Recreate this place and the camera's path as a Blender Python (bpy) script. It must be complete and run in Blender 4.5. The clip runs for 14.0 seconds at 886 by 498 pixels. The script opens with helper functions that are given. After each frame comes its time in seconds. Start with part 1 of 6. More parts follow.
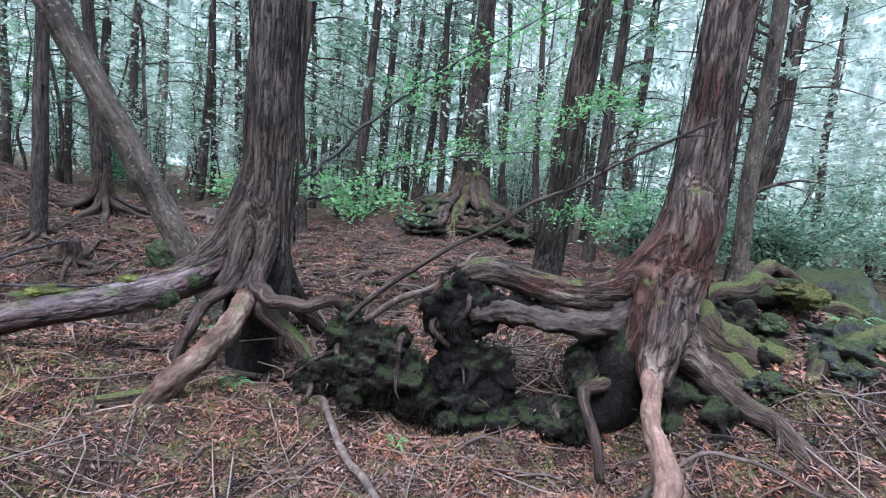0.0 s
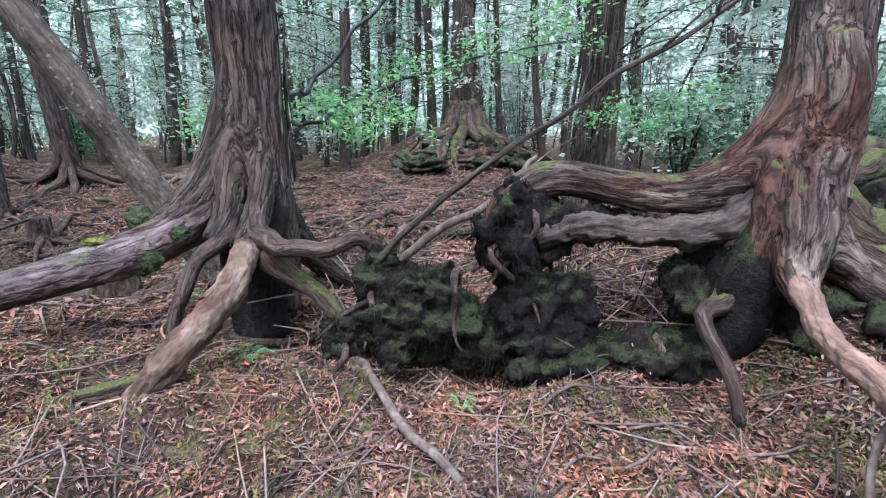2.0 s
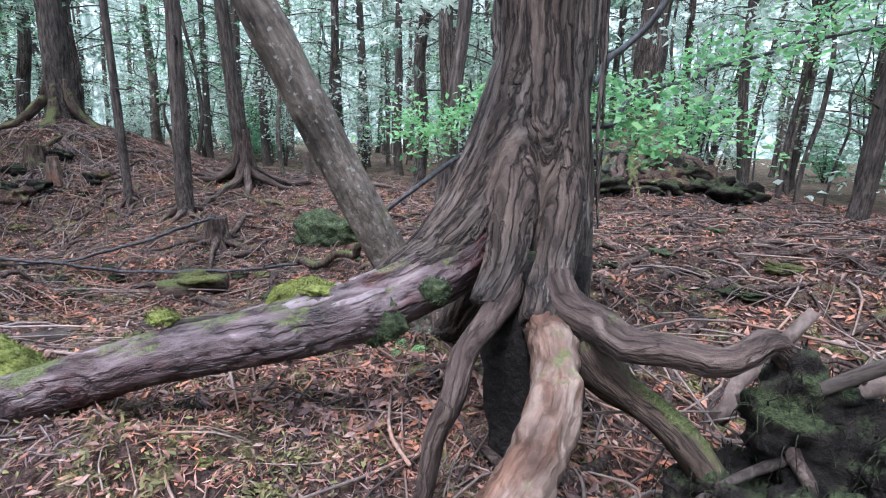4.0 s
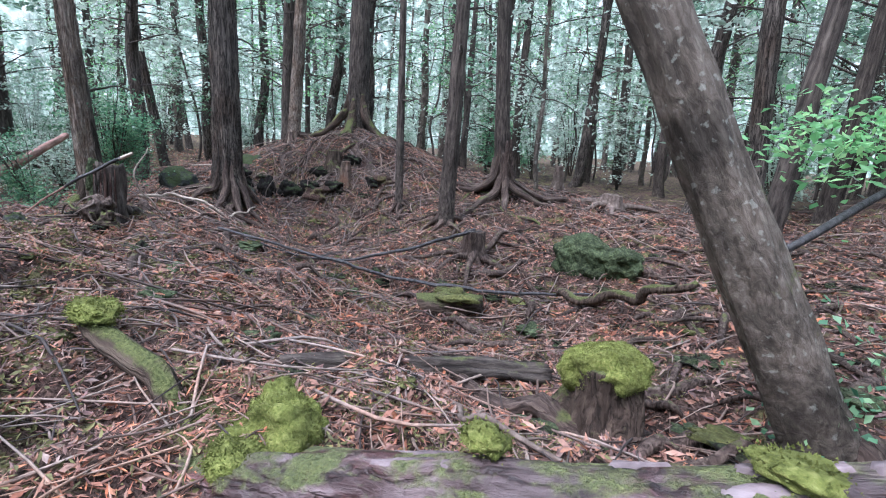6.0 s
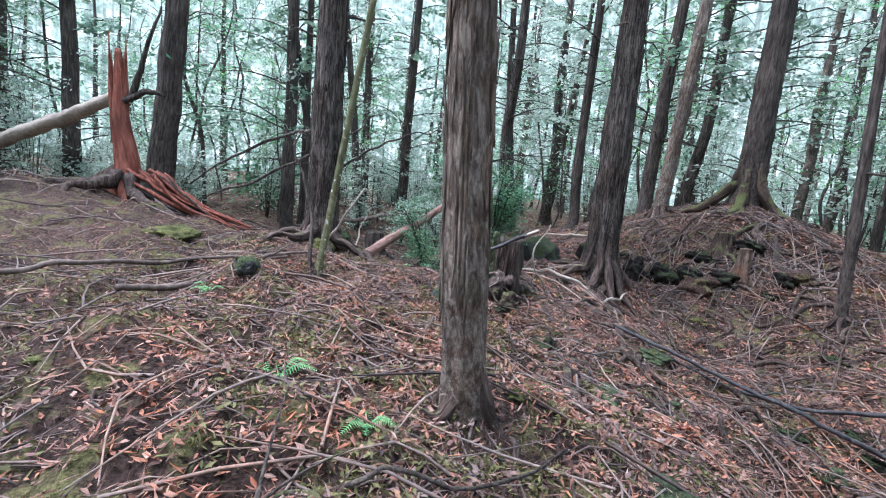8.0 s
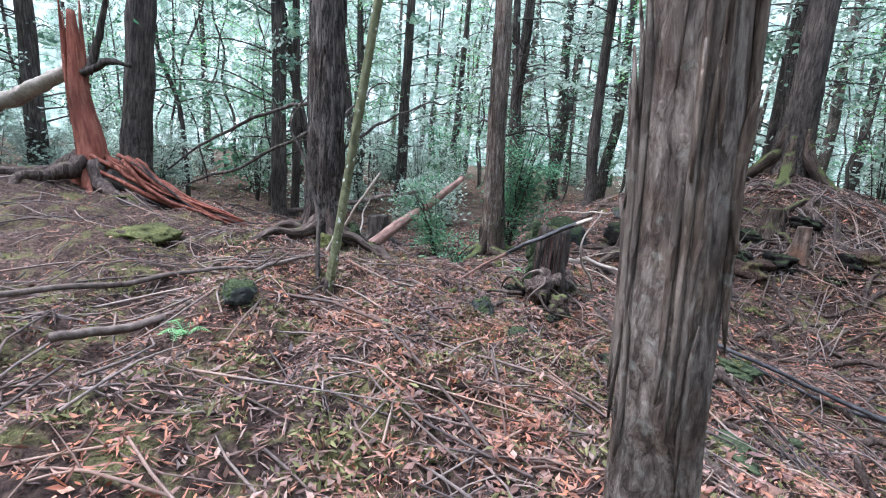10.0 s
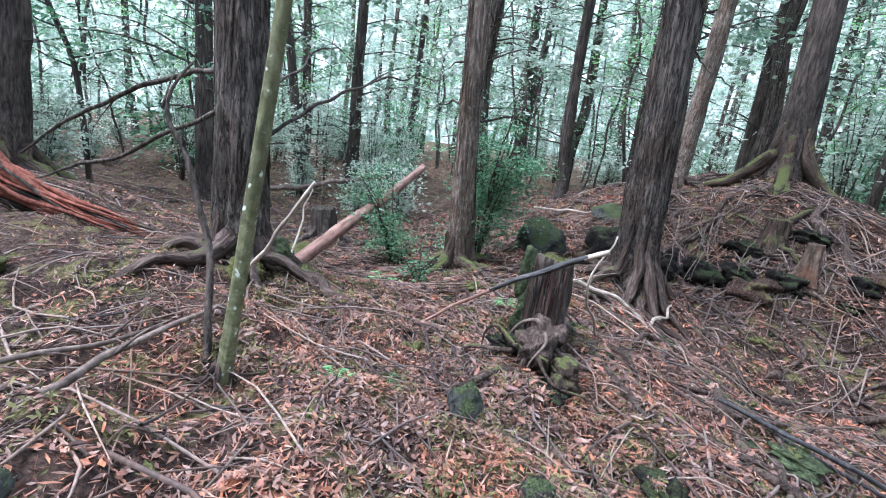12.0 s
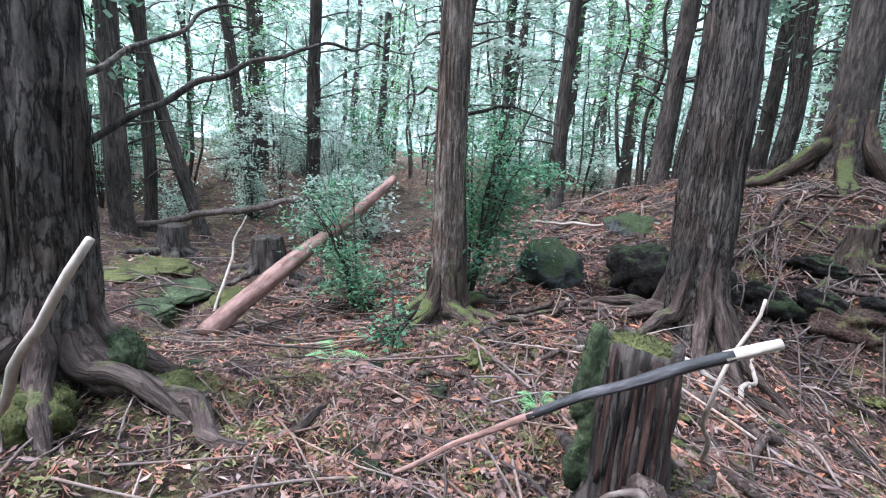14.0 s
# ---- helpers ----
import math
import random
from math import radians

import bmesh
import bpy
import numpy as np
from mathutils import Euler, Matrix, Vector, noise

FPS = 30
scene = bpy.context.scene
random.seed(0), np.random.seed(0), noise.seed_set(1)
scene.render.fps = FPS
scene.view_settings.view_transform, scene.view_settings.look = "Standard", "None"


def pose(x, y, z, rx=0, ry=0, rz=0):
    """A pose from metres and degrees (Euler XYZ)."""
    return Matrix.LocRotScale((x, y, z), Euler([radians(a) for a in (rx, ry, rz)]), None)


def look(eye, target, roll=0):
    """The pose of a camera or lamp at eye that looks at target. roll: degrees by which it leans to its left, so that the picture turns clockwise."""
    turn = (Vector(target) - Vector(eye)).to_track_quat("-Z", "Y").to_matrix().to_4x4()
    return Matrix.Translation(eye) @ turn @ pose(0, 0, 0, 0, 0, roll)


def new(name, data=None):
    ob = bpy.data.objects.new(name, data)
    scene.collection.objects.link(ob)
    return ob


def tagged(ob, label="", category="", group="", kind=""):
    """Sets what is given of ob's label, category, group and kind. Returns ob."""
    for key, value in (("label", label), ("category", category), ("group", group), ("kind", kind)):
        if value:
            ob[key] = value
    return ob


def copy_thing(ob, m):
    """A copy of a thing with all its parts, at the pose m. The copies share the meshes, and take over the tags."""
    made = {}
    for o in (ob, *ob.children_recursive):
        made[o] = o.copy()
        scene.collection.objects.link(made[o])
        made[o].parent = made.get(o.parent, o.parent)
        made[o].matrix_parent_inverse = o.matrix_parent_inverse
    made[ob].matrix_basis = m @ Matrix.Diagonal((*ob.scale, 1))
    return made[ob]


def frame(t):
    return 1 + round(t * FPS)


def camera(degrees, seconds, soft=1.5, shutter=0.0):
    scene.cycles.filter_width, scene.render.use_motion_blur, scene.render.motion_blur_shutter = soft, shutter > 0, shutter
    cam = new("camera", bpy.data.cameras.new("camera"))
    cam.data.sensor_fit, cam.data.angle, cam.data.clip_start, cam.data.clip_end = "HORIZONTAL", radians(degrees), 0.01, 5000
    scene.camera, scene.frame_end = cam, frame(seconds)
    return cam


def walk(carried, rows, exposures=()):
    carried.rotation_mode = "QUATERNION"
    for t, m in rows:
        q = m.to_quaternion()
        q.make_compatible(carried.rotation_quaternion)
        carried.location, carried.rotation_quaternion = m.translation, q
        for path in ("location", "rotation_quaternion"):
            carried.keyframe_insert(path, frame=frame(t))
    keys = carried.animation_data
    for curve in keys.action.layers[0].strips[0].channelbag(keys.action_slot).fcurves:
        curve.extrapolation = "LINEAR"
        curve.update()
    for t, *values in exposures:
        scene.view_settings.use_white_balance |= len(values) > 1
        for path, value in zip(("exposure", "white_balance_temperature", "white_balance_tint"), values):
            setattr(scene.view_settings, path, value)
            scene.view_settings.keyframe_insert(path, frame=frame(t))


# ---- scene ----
cam = camera(86.3, 14.0, soft=1.1)
UNIT = 1.1  # metres in one unit of the plan below
METRES, EYE, TILT, LEAN, TURN = 9.5 * UNIT, 1.65 * UNIT, -8.0, -6.0, 0.0
ROWS = [
    (0.0, 0.0, 0.0, 0.0, 0.0, 0.0, -0.0),
    (0.5, -0.0172, 0.0205, -0.0048, -4.48, -1.51, 3.79),
    (1.0, -0.0239, 0.0369, -0.013, -5.49, -3.43, 5.53),
    (1.5, -0.0203, 0.0604, -0.0213, -4.54, -5.84, 6.58),
    (2.0, -0.0363, 0.0776, -0.0182, -1.18, -6.67, 6.32),
    (2.5, -0.0705, 0.1076, -0.0091, 3.39, -5.84, 4.81),
    (5.0, -0.1945, 0.2419, 0.0105, 23.25, -2.45, 0.39),
    (5.5, -0.2158, 0.2567, 0.0141, 31.56, -2.43, -1.28),
    (6.0, -0.2523, 0.2637, 0.0203, 39.34, -2.86, -3.89),
    (6.5, -0.2927, 0.2564, 0.027, 50.48, -2.58, -7.2),
    (7.0, -0.3551, 0.2527, 0.0289, 63.84, -0.4, -10.55),
    (7.5, -0.4055, 0.2375, 0.036, 73.11, 0.89, -12.09),
    (10.0, -0.5376, 0.2126, 0.0545, 72.91, -3.17, -10.0),
    (10.5, -0.5802, 0.2257, 0.0623, 70.35, -4.62, -9.83),
    (11.0, -0.6047, 0.2299, 0.0716, 71.39, -5.03, -10.78),
    (11.5, -0.6392, 0.2359, 0.0822, 69.45, -5.8, -10.96),
    (12.0, -0.6659, 0.2385, 0.0891, 67.24, -5.1, -11.58),
    (12.5, -0.7056, 0.2557, 0.0982, 67.06, -4.1, -11.38),
    (13.0, -0.7494, 0.2685, 0.0974, 66.43, -3.46, -10.7),
    (13.5, -0.786, 0.2778, 0.1026, 64.32, -3.28, -10.16),
    (14.0, -0.8283, 0.3006, 0.1045, 64.22, -3.5, -8.77),
]
walk(cam, [(t, pose(0, 0, EYE, TILT, LEAN, TURN) @ pose(METRES * x, METRES * y, METRES * z, 90 + pitch, roll, yaw)) for t, x, y, z, yaw, pitch, roll in ROWS],
     [(0.0, 1.76, 5250.0, 16.5), (1.5, 2.0, 5400.0, 17.5), (5.0, 2.07, 5400.0, 17.5), (11.0, 2.22, 5400.0, 15.5), (14.0, 2.38, 5350.0, 15.0)])

# ---- world and light: a bright overcast sky over the canopy ----
world = bpy.data.worlds.new("world")
scene.world = world
world.use_nodes = True
wn = world.node_tree.nodes
wl = world.node_tree.links
sky = wn.new("ShaderNodeTexSky")
sky.sky_type = "NISHITA"
sky.sun_disc = False
sky.sun_elevation = radians(58)
sky.sun_rotation = radians(200)
sky.dust_density = 4.0
sky.air_density = 1.0
soften = wn.new("ShaderNodeMix")
soften.data_type = "RGBA"
soften.inputs["Factor"].default_value = 0.6
soften.inputs["B"].default_value = (6.4, 6.9, 6.9, 1)
wl.new(sky.outputs["Color"], soften.inputs["A"])
wl.new(soften.outputs["Result"], wn["Background"].inputs["Color"])
wn["Background"].inputs["Strength"].default_value = 0.15

sun = new("sun", bpy.data.lights.new("sun", "SUN"))
sun.data.energy = 1.2
sun.data.angle = radians(25)
sun.data.color = (1.0, 0.97, 0.92)
sun.matrix_world = look((0, 0, 30), (3, 16, 0))

# ---- materials ----


def nodes_of(name):
    m = bpy.data.materials.new(name)
    m.use_nodes = True
    t = m.node_tree
    return m, t.nodes, t.links, t.nodes["Principled BSDF"]


def ramp(nt, cols, ts=None):
    r = nt.new("ShaderNodeValToRGB")
    e = r.color_ramp.elements
    n = len(cols)
    ts = ts or [i / (n - 1) for i in range(n)]
    while len(e) < n:
        e.new(0.5)
    for i in range(n):
        e[i].position = ts[i]
        e[i].color = (*cols[i], 1)
    return r


def noise_tex(nt, lk, coord, scale, detail=6, rough=0.6, stretch=(1, 1, 1), distort=0.0, turn=0.0):
    mp = nt.new("ShaderNodeMapping")
    mp.vector_type = "TEXTURE"
    mp.inputs["Rotation"].default_value = (0, 0, radians(turn))
    mp.inputs["Scale"].default_value = tuple(1 / v for v in stretch)
    lk.new(coord, mp.inputs["Vector"])
    n = nt.new("ShaderNodeTexNoise")
    n.inputs["Scale"].default_value = scale
    n.inputs["Detail"].default_value = detail
    n.inputs["Roughness"].default_value = rough
    n.inputs["Distortion"].default_value = distort
    lk.new(mp.outputs["Vector"], n.inputs["Vector"])
    return n.outputs["Fac"]


def mixc(nt, lk, fac, a, b, mode="MIX"):
    m = nt.new("ShaderNodeMix")
    m.data_type = "RGBA"
    m.blend_type = mode
    for sock, v in ((m.inputs["Factor"], fac), (m.inputs["A"], a), (m.inputs["B"], b)):
        if isinstance(v, (int, float)):
            sock.default_value = v
        elif isinstance(v, tuple):
            sock.default_value = (*v, 1)
        else:
            lk.new(v, sock)
    return m.outputs["Result"]


def math_node(nt, lk, op, a, b=0.0, clamp=False):
    m = nt.new("ShaderNodeMath")
    m.operation = op
    m.use_clamp = clamp
    for sock, v in ((m.inputs[0], a), (m.inputs[1], b)):
        if isinstance(v, (int, float)):
            sock.default_value = v
        else:
            lk.new(v, sock)
    return m.outputs[0]


def up_facing(nt, lk):
    g = nt.new("ShaderNodeNewGeometry")
    s = nt.new("ShaderNodeSeparateXYZ")
    lk.new(g.outputs["Normal"], s.inputs[0])
    return s.outputs["Z"]


FLOWING, FLOW = set(), {}


def surface(name, cols, scale=8.0, stretch=(1, 1, 1), rough=0.85, bump=0.5, depth=0.02, moss=0.0,
            moss_cols=((0.05, 0.075, 0.012), (0.16, 0.21, 0.035)), up_bias=0.5, stain=0.35, stain_scale=1.3, spots=0.0,
            spec=0.18, turn=0.0, furrow=0.0, along=False, patch=None):
    """Wood, bark, rock or soil: grain stretched along one axis, broad stains, and moss that grows where the surface faces up.
    along: the grain follows the limb, by the mesh's own "flow" coordinates."""
    m, nt, lk, b = nodes_of(name)
    co = nt.new("ShaderNodeTexCoord").outputs["Object"]
    gc = co
    if along:
        FLOWING.add(name)
        at = nt.new("ShaderNodeAttribute")
        at.attribute_name = "flow"
        wn_ = nt.new("ShaderNodeTexNoise")
        wn_.inputs["Scale"].default_value = 7.0
        wn_.inputs["Detail"].default_value = 4
        lk.new(co, wn_.inputs["Vector"])
        sc = nt.new("ShaderNodeVectorMath")
        sc.operation = "MULTIPLY_ADD"
        sc.inputs[1].default_value = (0.036, 0.036, 0.24)
        lk.new(wn_.outputs["Color"], sc.inputs[0])
        lk.new(at.outputs["Vector"], sc.inputs[2])
        gc = sc.outputs[0]
    grain = noise_tex(nt, lk, gc, scale, 8, 0.65, stretch, 0.3, turn)
    if furrow:
        cracks = noise_tex(nt, lk, gc, scale * 0.7, 4, 0.55, stretch, 0.15, turn)
        ridge = math_node(nt, lk, "ABSOLUTE", math_node(nt, lk, "SUBTRACT", cracks, 0.5))
        ridge = math_node(nt, lk, "MULTIPLY", ridge, 19.0, True)
        ridge = math_node(nt, lk, "ADD", math_node(nt, lk, "MULTIPLY", ridge, furrow), 1.0 - furrow)
        grain = math_node(nt, lk, "MULTIPLY", grain, ridge)
    broad = noise_tex(nt, lk, co, stain_scale, 3, 0.6)
    r = ramp(nt, cols, [0.25 + 0.5 * i / (len(cols) - 1) for i in range(len(cols))])
    lk.new(grain, r.inputs[0])
    tone = ramp(nt, ((1 - stain,) * 3, (1 + stain,) * 3), [0.3, 0.7])
    lk.new(broad, tone.inputs[0])
    col = mixc(nt, lk, 1.0, r.outputs[0], tone.outputs[0], "MULTIPLY")
    if patch:
        pn = ramp(nt, ((0, 0, 0), (1, 1, 1)), [0.47, 0.58])
        lk.new(noise_tex(nt, lk, gc, patch[1], 5, 0.65, (1, 1, 0.4)), pn.inputs[0])
        col = mixc(nt, lk, pn.outputs[0], col, mixc(nt, lk, 1.0, col, patch[0], "MULTIPLY"))
    if spots:
        sp = noise_tex(nt, lk, co, 22, 4, 0.5)
        sr = ramp(nt, ((0, 0, 0), (1, 1, 1)), [0.62, 0.68])
        lk.new(sp, sr.inputs[0])
        col = mixc(nt, lk, math_node(nt, lk, "MULTIPLY", sr.outputs[0], spots), col, (0.55, 0.58, 0.52))
    height = grain
    if moss:
        mn = noise_tex(nt, lk, co, 4.5, 5, 0.65)
        up = math_node(nt, lk, "MULTIPLY", up_facing(nt, lk), up_bias)
        k = math_node(nt, lk, "ADD", mn, up)
        mr = ramp(nt, ((0, 0, 0), (1, 1, 1)), [max(0.02, 1.0 - moss), min(0.99, 1.12 - moss)])
        lk.new(k, mr.inputs[0])
        mf = noise_tex(nt, lk, co, 60, 3, 0.7)
        mc = ramp(nt, moss_cols, [0.3, 0.7])
        lk.new(mf, mc.inputs[0])
        col = mixc(nt, lk, mr.outputs[0], col, mc.outputs[0])
        height = mixc(nt, lk, mr.outputs[0], grain, mf)
    lk.new(col, b.inputs["Base Color"])
    b.inputs["Roughness"].default_value = rough
    b.inputs["Specular IOR Level"].default_value = spec
    bp = nt.new("ShaderNodeBump")
    bp.inputs["Strength"].default_value = bump
    bp.inputs["Distance"].default_value = depth
    lk.new(height, bp.inputs["Height"])
    lk.new(bp.outputs[0], b.inputs["Normal"])
    return m


def leafy(name, cols, rough=0.5, trans=0.35):
    """Leaves: each one its own shade, light passing through."""
    m, nt, lk, b = nodes_of(name)
    g = nt.new("ShaderNodeNewGeometry")
    oi = nt.new("ShaderNodeObjectInfo")
    r = ramp(nt, cols)
    lk.new(math_node(nt, lk, "FRACT", math_node(nt, lk, "ADD", g.outputs["Random Per Island"], oi.outputs["Random"])), r.inputs[0])
    lk.new(r.outputs[0], b.inputs["Base Color"])
    b.inputs["Roughness"].default_value = rough
    tr = nt.new("ShaderNodeBsdfTranslucent")
    lk.new(r.outputs[0], tr.inputs["Color"])
    mx = nt.new("ShaderNodeMixShader")
    mx.inputs[0].default_value = trans
    lk.new(b.outputs[0], mx.inputs[1])
    lk.new(tr.outputs[0], mx.inputs[2])
    lk.new(mx.outputs[0], nt["Material Output"].inputs["Surface"])
    return m


def litter_mat(name, cols, rough=0.8):
    m, nt, lk, b = nodes_of(name)
    g = nt.new("ShaderNodeNewGeometry")
    r = ramp(nt, cols)
    lk.new(g.outputs["Random Per Island"], r.inputs[0])
    co = nt.new("ShaderNodeTexCoord").outputs["Object"]
    n = noise_tex(nt, lk, co, 40, 3)
    t = ramp(nt, ((0.6, 0.6, 0.6), (1.3, 1.3, 1.3)), [0.3, 0.7])
    lk.new(n, t.inputs[0])
    w = ramp(nt, ((0.72, 0.74, 0.78), (1.0, 0.98, 0.95), (1.28, 1.0, 0.82)), [0.36, 0.5, 0.64])
    lk.new(noise_tex(nt, lk, co, 2.1, 4, 0.6), w.inputs[0])
    col = mixc(nt, lk, 1.0, r.outputs[0], t.outputs[0], "MULTIPLY")
    lk.new(mixc(nt, lk, 1.0, col, w.outputs[0], "MULTIPLY"), b.inputs["Base Color"])
    b.inputs["Roughness"].default_value = rough
    return m


OLIVE = ((0.045, 0.054, 0.019), (0.135, 0.148, 0.053))
BARK = surface("cypress_bark", ((0.009, 0.0072, 0.0063), (0.048, 0.0395, 0.0345), (0.122, 0.103, 0.09), (0.215, 0.187, 0.163)), 34, (1, 1, 0.075), 0.85, 1.0, 0.03, furrow=0.45, moss=0.16, moss_cols=OLIVE, up_bias=0.25, stain=0.5, stain_scale=1.8, along=True, patch=((0.72, 0.64, 0.59), 2.5))
BARK_SHAGGY = surface("shaggy_brown_bark", ((0.012, 0.008, 0.007), (0.062, 0.045, 0.038), (0.16, 0.124, 0.104), (0.27, 0.225, 0.19)), 30, (1, 1, 0.13), 0.8, 1.0, 0.03, furrow=0.4, moss=0.26, moss_cols=OLIVE, up_bias=0.3, stain=0.6, stain_scale=2.4, along=True, patch=((0.6, 0.4, 0.35), 3.5))
BARK_RED = surface("red_cypress_bark", ((0.0247, 0.0121, 0.00997), (0.084, 0.0465, 0.038), (0.158, 0.102, 0.084)), 22, (1, 1, 0.05), 0.8, 1.0, 0.045, furrow=0.4, moss=0.1, moss_cols=OLIVE, up_bias=0.2, along=True)
BARK_GREY = surface("grey_flecked_bark", ((0.022, 0.016, 0.013), (0.115, 0.088, 0.073), (0.26, 0.215, 0.182), (0.42, 0.365, 0.315)), 44, (1, 1, 0.1), 0.85, 1.0, 0.03, furrow=0.18, moss=0.27, moss_cols=OLIVE, up_bias=0.25, spots=0.15, stain=0.45, stain_scale=3.0, along=True, patch=((0.74, 0.66, 0.6), 5.0))
BARK_SMOOTH = surface("pale_smooth_bark", ((0.024, 0.019, 0.015), (0.066, 0.053, 0.043), (0.125, 0.104, 0.086), (0.2, 0.175, 0.15)), 26, (1, 1, 0.25), 0.8, 1.0, 0.016, moss=0.3, moss_cols=OLIVE, up_bias=0.25, spots=0.22, furrow=0.15, stain=0.6, stain_scale=3.2, along=True)
BARK_LICHEN = surface("lichen_bark", ((0.05, 0.055, 0.03), (0.14, 0.14, 0.075), (0.26, 0.26, 0.16)), 18, (1, 1, 0.4), 0.8, 0.5, 0.01, moss=0.42, moss_cols=OLIVE, up_bias=0.2, spots=0.95, along=True)
BARK_DARK = surface("dark_bark", ((0.0085, 0.0066, 0.0057), (0.03, 0.0235, 0.0203), (0.085, 0.069, 0.059), (0.14, 0.12, 0.1)), 28, (1, 1, 0.1), 0.85, 1.0, 0.025, moss=0.27, moss_cols=OLIVE, up_bias=0.2, stain=0.5, along=True)
ROOT = surface("weathered_root", ((0.0173, 0.0112, 0.00907), (0.0739, 0.052, 0.0433), (0.178, 0.14, 0.117)), 26, (1, 1, 0.17), 0.8, 1.0, 0.03, furrow=0.35, moss=0.17, moss_cols=OLIVE, up_bias=0.3, along=True)
LOG_BARK = surface("purple_brown_root_bark", ((0.01, 0.005, 0.005), (0.058, 0.036, 0.036), (0.145, 0.108, 0.11), (0.27, 0.225, 0.228)), 17, (1, 1, 0.22), 0.5, 1.0, 0.03, furrow=0.4, moss=0.28, moss_cols=OLIVE, up_bias=0.3, stain=0.6, stain_scale=2.6, spec=0.4, along=True, patch=((0.42, 0.17, 0.16), 4.0))
FLAKE = surface("lilac_grey_bark_flake", ((0.05, 0.036, 0.037), (0.15, 0.118, 0.122), (0.25, 0.21, 0.215)), 18, (0.5, 1.0, 1.0), 0.6, 0.8, 0.01, turn=20.0, moss=0.12, moss_cols=OLIVE, up_bias=0.2, stain=0.5, stain_scale=6)
FLAKE_RED = surface("dark_red_inner_bark", ((0.016, 0.005, 0.006), (0.06, 0.02, 0.021), (0.12, 0.05, 0.046)), 14, (0.4, 1.0, 1.0), 0.5, 0.8, 0.012, turn=20.0, stain=0.5, stain_scale=5, spec=0.45)
MOSS_DARK = surface("deep_green_moss", ((0.012, 0.017, 0.009), (0.042, 0.055, 0.028), (0.11, 0.125, 0.06)), 40, (1, 1, 1), 0.95, 1.0, 0.02, stain=0.55, stain_scale=5)
PALE_ROOT = surface("bare_pale_root", ((0.045, 0.03, 0.022), (0.14, 0.1, 0.078), (0.25, 0.195, 0.16)), 18, (1, 1, 0.25), 0.65, 1.0, 0.016, furrow=0.25, moss=0.24, moss_cols=OLIVE, up_bias=0.2, stain=0.55, stain_scale=4.0, along=True, patch=((0.6, 0.45, 0.38), 5.0))
PINK_ROOT = surface("bare_pinkish_root", ((0.06, 0.034, 0.025), (0.2, 0.125, 0.095), (0.34, 0.24, 0.195)), 18, (1, 1, 0.2), 0.6, 0.9, 0.014, furrow=0.25, moss=0.12, moss_cols=OLIVE, up_bias=0.2, stain=0.45, stain_scale=4.0, along=True)
MOSSY_WOOD = surface("mossy_wood", ((0.0162, 0.0118, 0.00952), (0.0649, 0.0459, 0.0356), (0.141, 0.107, 0.083)), 22, (1, 1, 0.15), 0.9, 1.0, 0.03, furrow=0.4, moss=0.33, moss_cols=OLIVE, up_bias=0.38, along=True)
DEAD = surface("dead_wood", ((0.0389, 0.0275, 0.0234), (0.116, 0.0884, 0.0751), (0.234, 0.187, 0.159)), 18, (1, 1, 0.5), 0.85, 0.6, 0.01, moss=0.05, up_bias=0.2, along=True)
BLEACHED = surface("bleached_wood", ((0.159, 0.129, 0.105), (0.317, 0.265, 0.221), (0.447, 0.381, 0.322)), 20, (1, 1, 0.5), 0.8, 0.5, 0.01, moss=0.22, moss_cols=OLIVE, up_bias=0.2, along=True)
WET_BLACK = surface("wet_black_bark", ((0.01, 0.009, 0.0095), (0.028, 0.0255, 0.027), (0.1, 0.092, 0.095)), 26, (1, 1, 0.3), 0.5, 1.0, 0.012, spec=0.4, stain=0.5, stain_scale=4.0, along=True)
PINK_WOOD = surface("stripped_pink_wood", ((0.1, 0.05, 0.038), (0.23, 0.135, 0.11), (0.38, 0.25, 0.21)), 16, (1, 1, 0.2), 0.7, 0.8, 0.014, spots=0.1, stain=0.45, stain_scale=3.0, furrow=0.2, along=True)
RED_WOOD = surface("splintered_red_heartwood", ((0.0636, 0.0168, 0.0112), (0.191, 0.06, 0.0391), (0.318, 0.15, 0.101)), 22, (1, 1, 0.1), 0.75, 1.0, 0.02, stain=0.45, along=True)
# Dark matted soil; its near-black also stands in for shade in hollows.
SOIL_SHADE = surface("dark_soil_and_shade", ((0.00288, 0.0024, 0.0024), (0.0115, 0.0096, 0.00864), (0.036, 0.0288, 0.025)), 24, (1, 1, 1), 0.95, 1.0, 0.04, moss=0.3, moss_cols=((0.012, 0.02, 0.008), (0.05, 0.066, 0.026)), up_bias=0.3)
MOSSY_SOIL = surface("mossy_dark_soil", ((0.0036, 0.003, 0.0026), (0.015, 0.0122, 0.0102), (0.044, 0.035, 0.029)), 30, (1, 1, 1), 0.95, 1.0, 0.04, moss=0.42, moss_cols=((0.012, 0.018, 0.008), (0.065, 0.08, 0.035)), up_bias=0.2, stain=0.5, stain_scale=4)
ROCK = surface("mossy_lava_rock", ((0.018, 0.02, 0.019), (0.055, 0.058, 0.054), (0.14, 0.14, 0.135)), 18, (1, 1, 1), 0.9, 1.0, 0.04, moss=0.42, moss_cols=((0.018, 0.028, 0.013), (0.095, 0.12, 0.05)), up_bias=0.3)
MOSS = surface("bright_moss", ((0.045, 0.055, 0.012), (0.125, 0.14, 0.034), (0.22, 0.225, 0.08)), 55, (1, 1, 1), 0.95, 1.0, 0.02, stain=0.45, stain_scale=6)
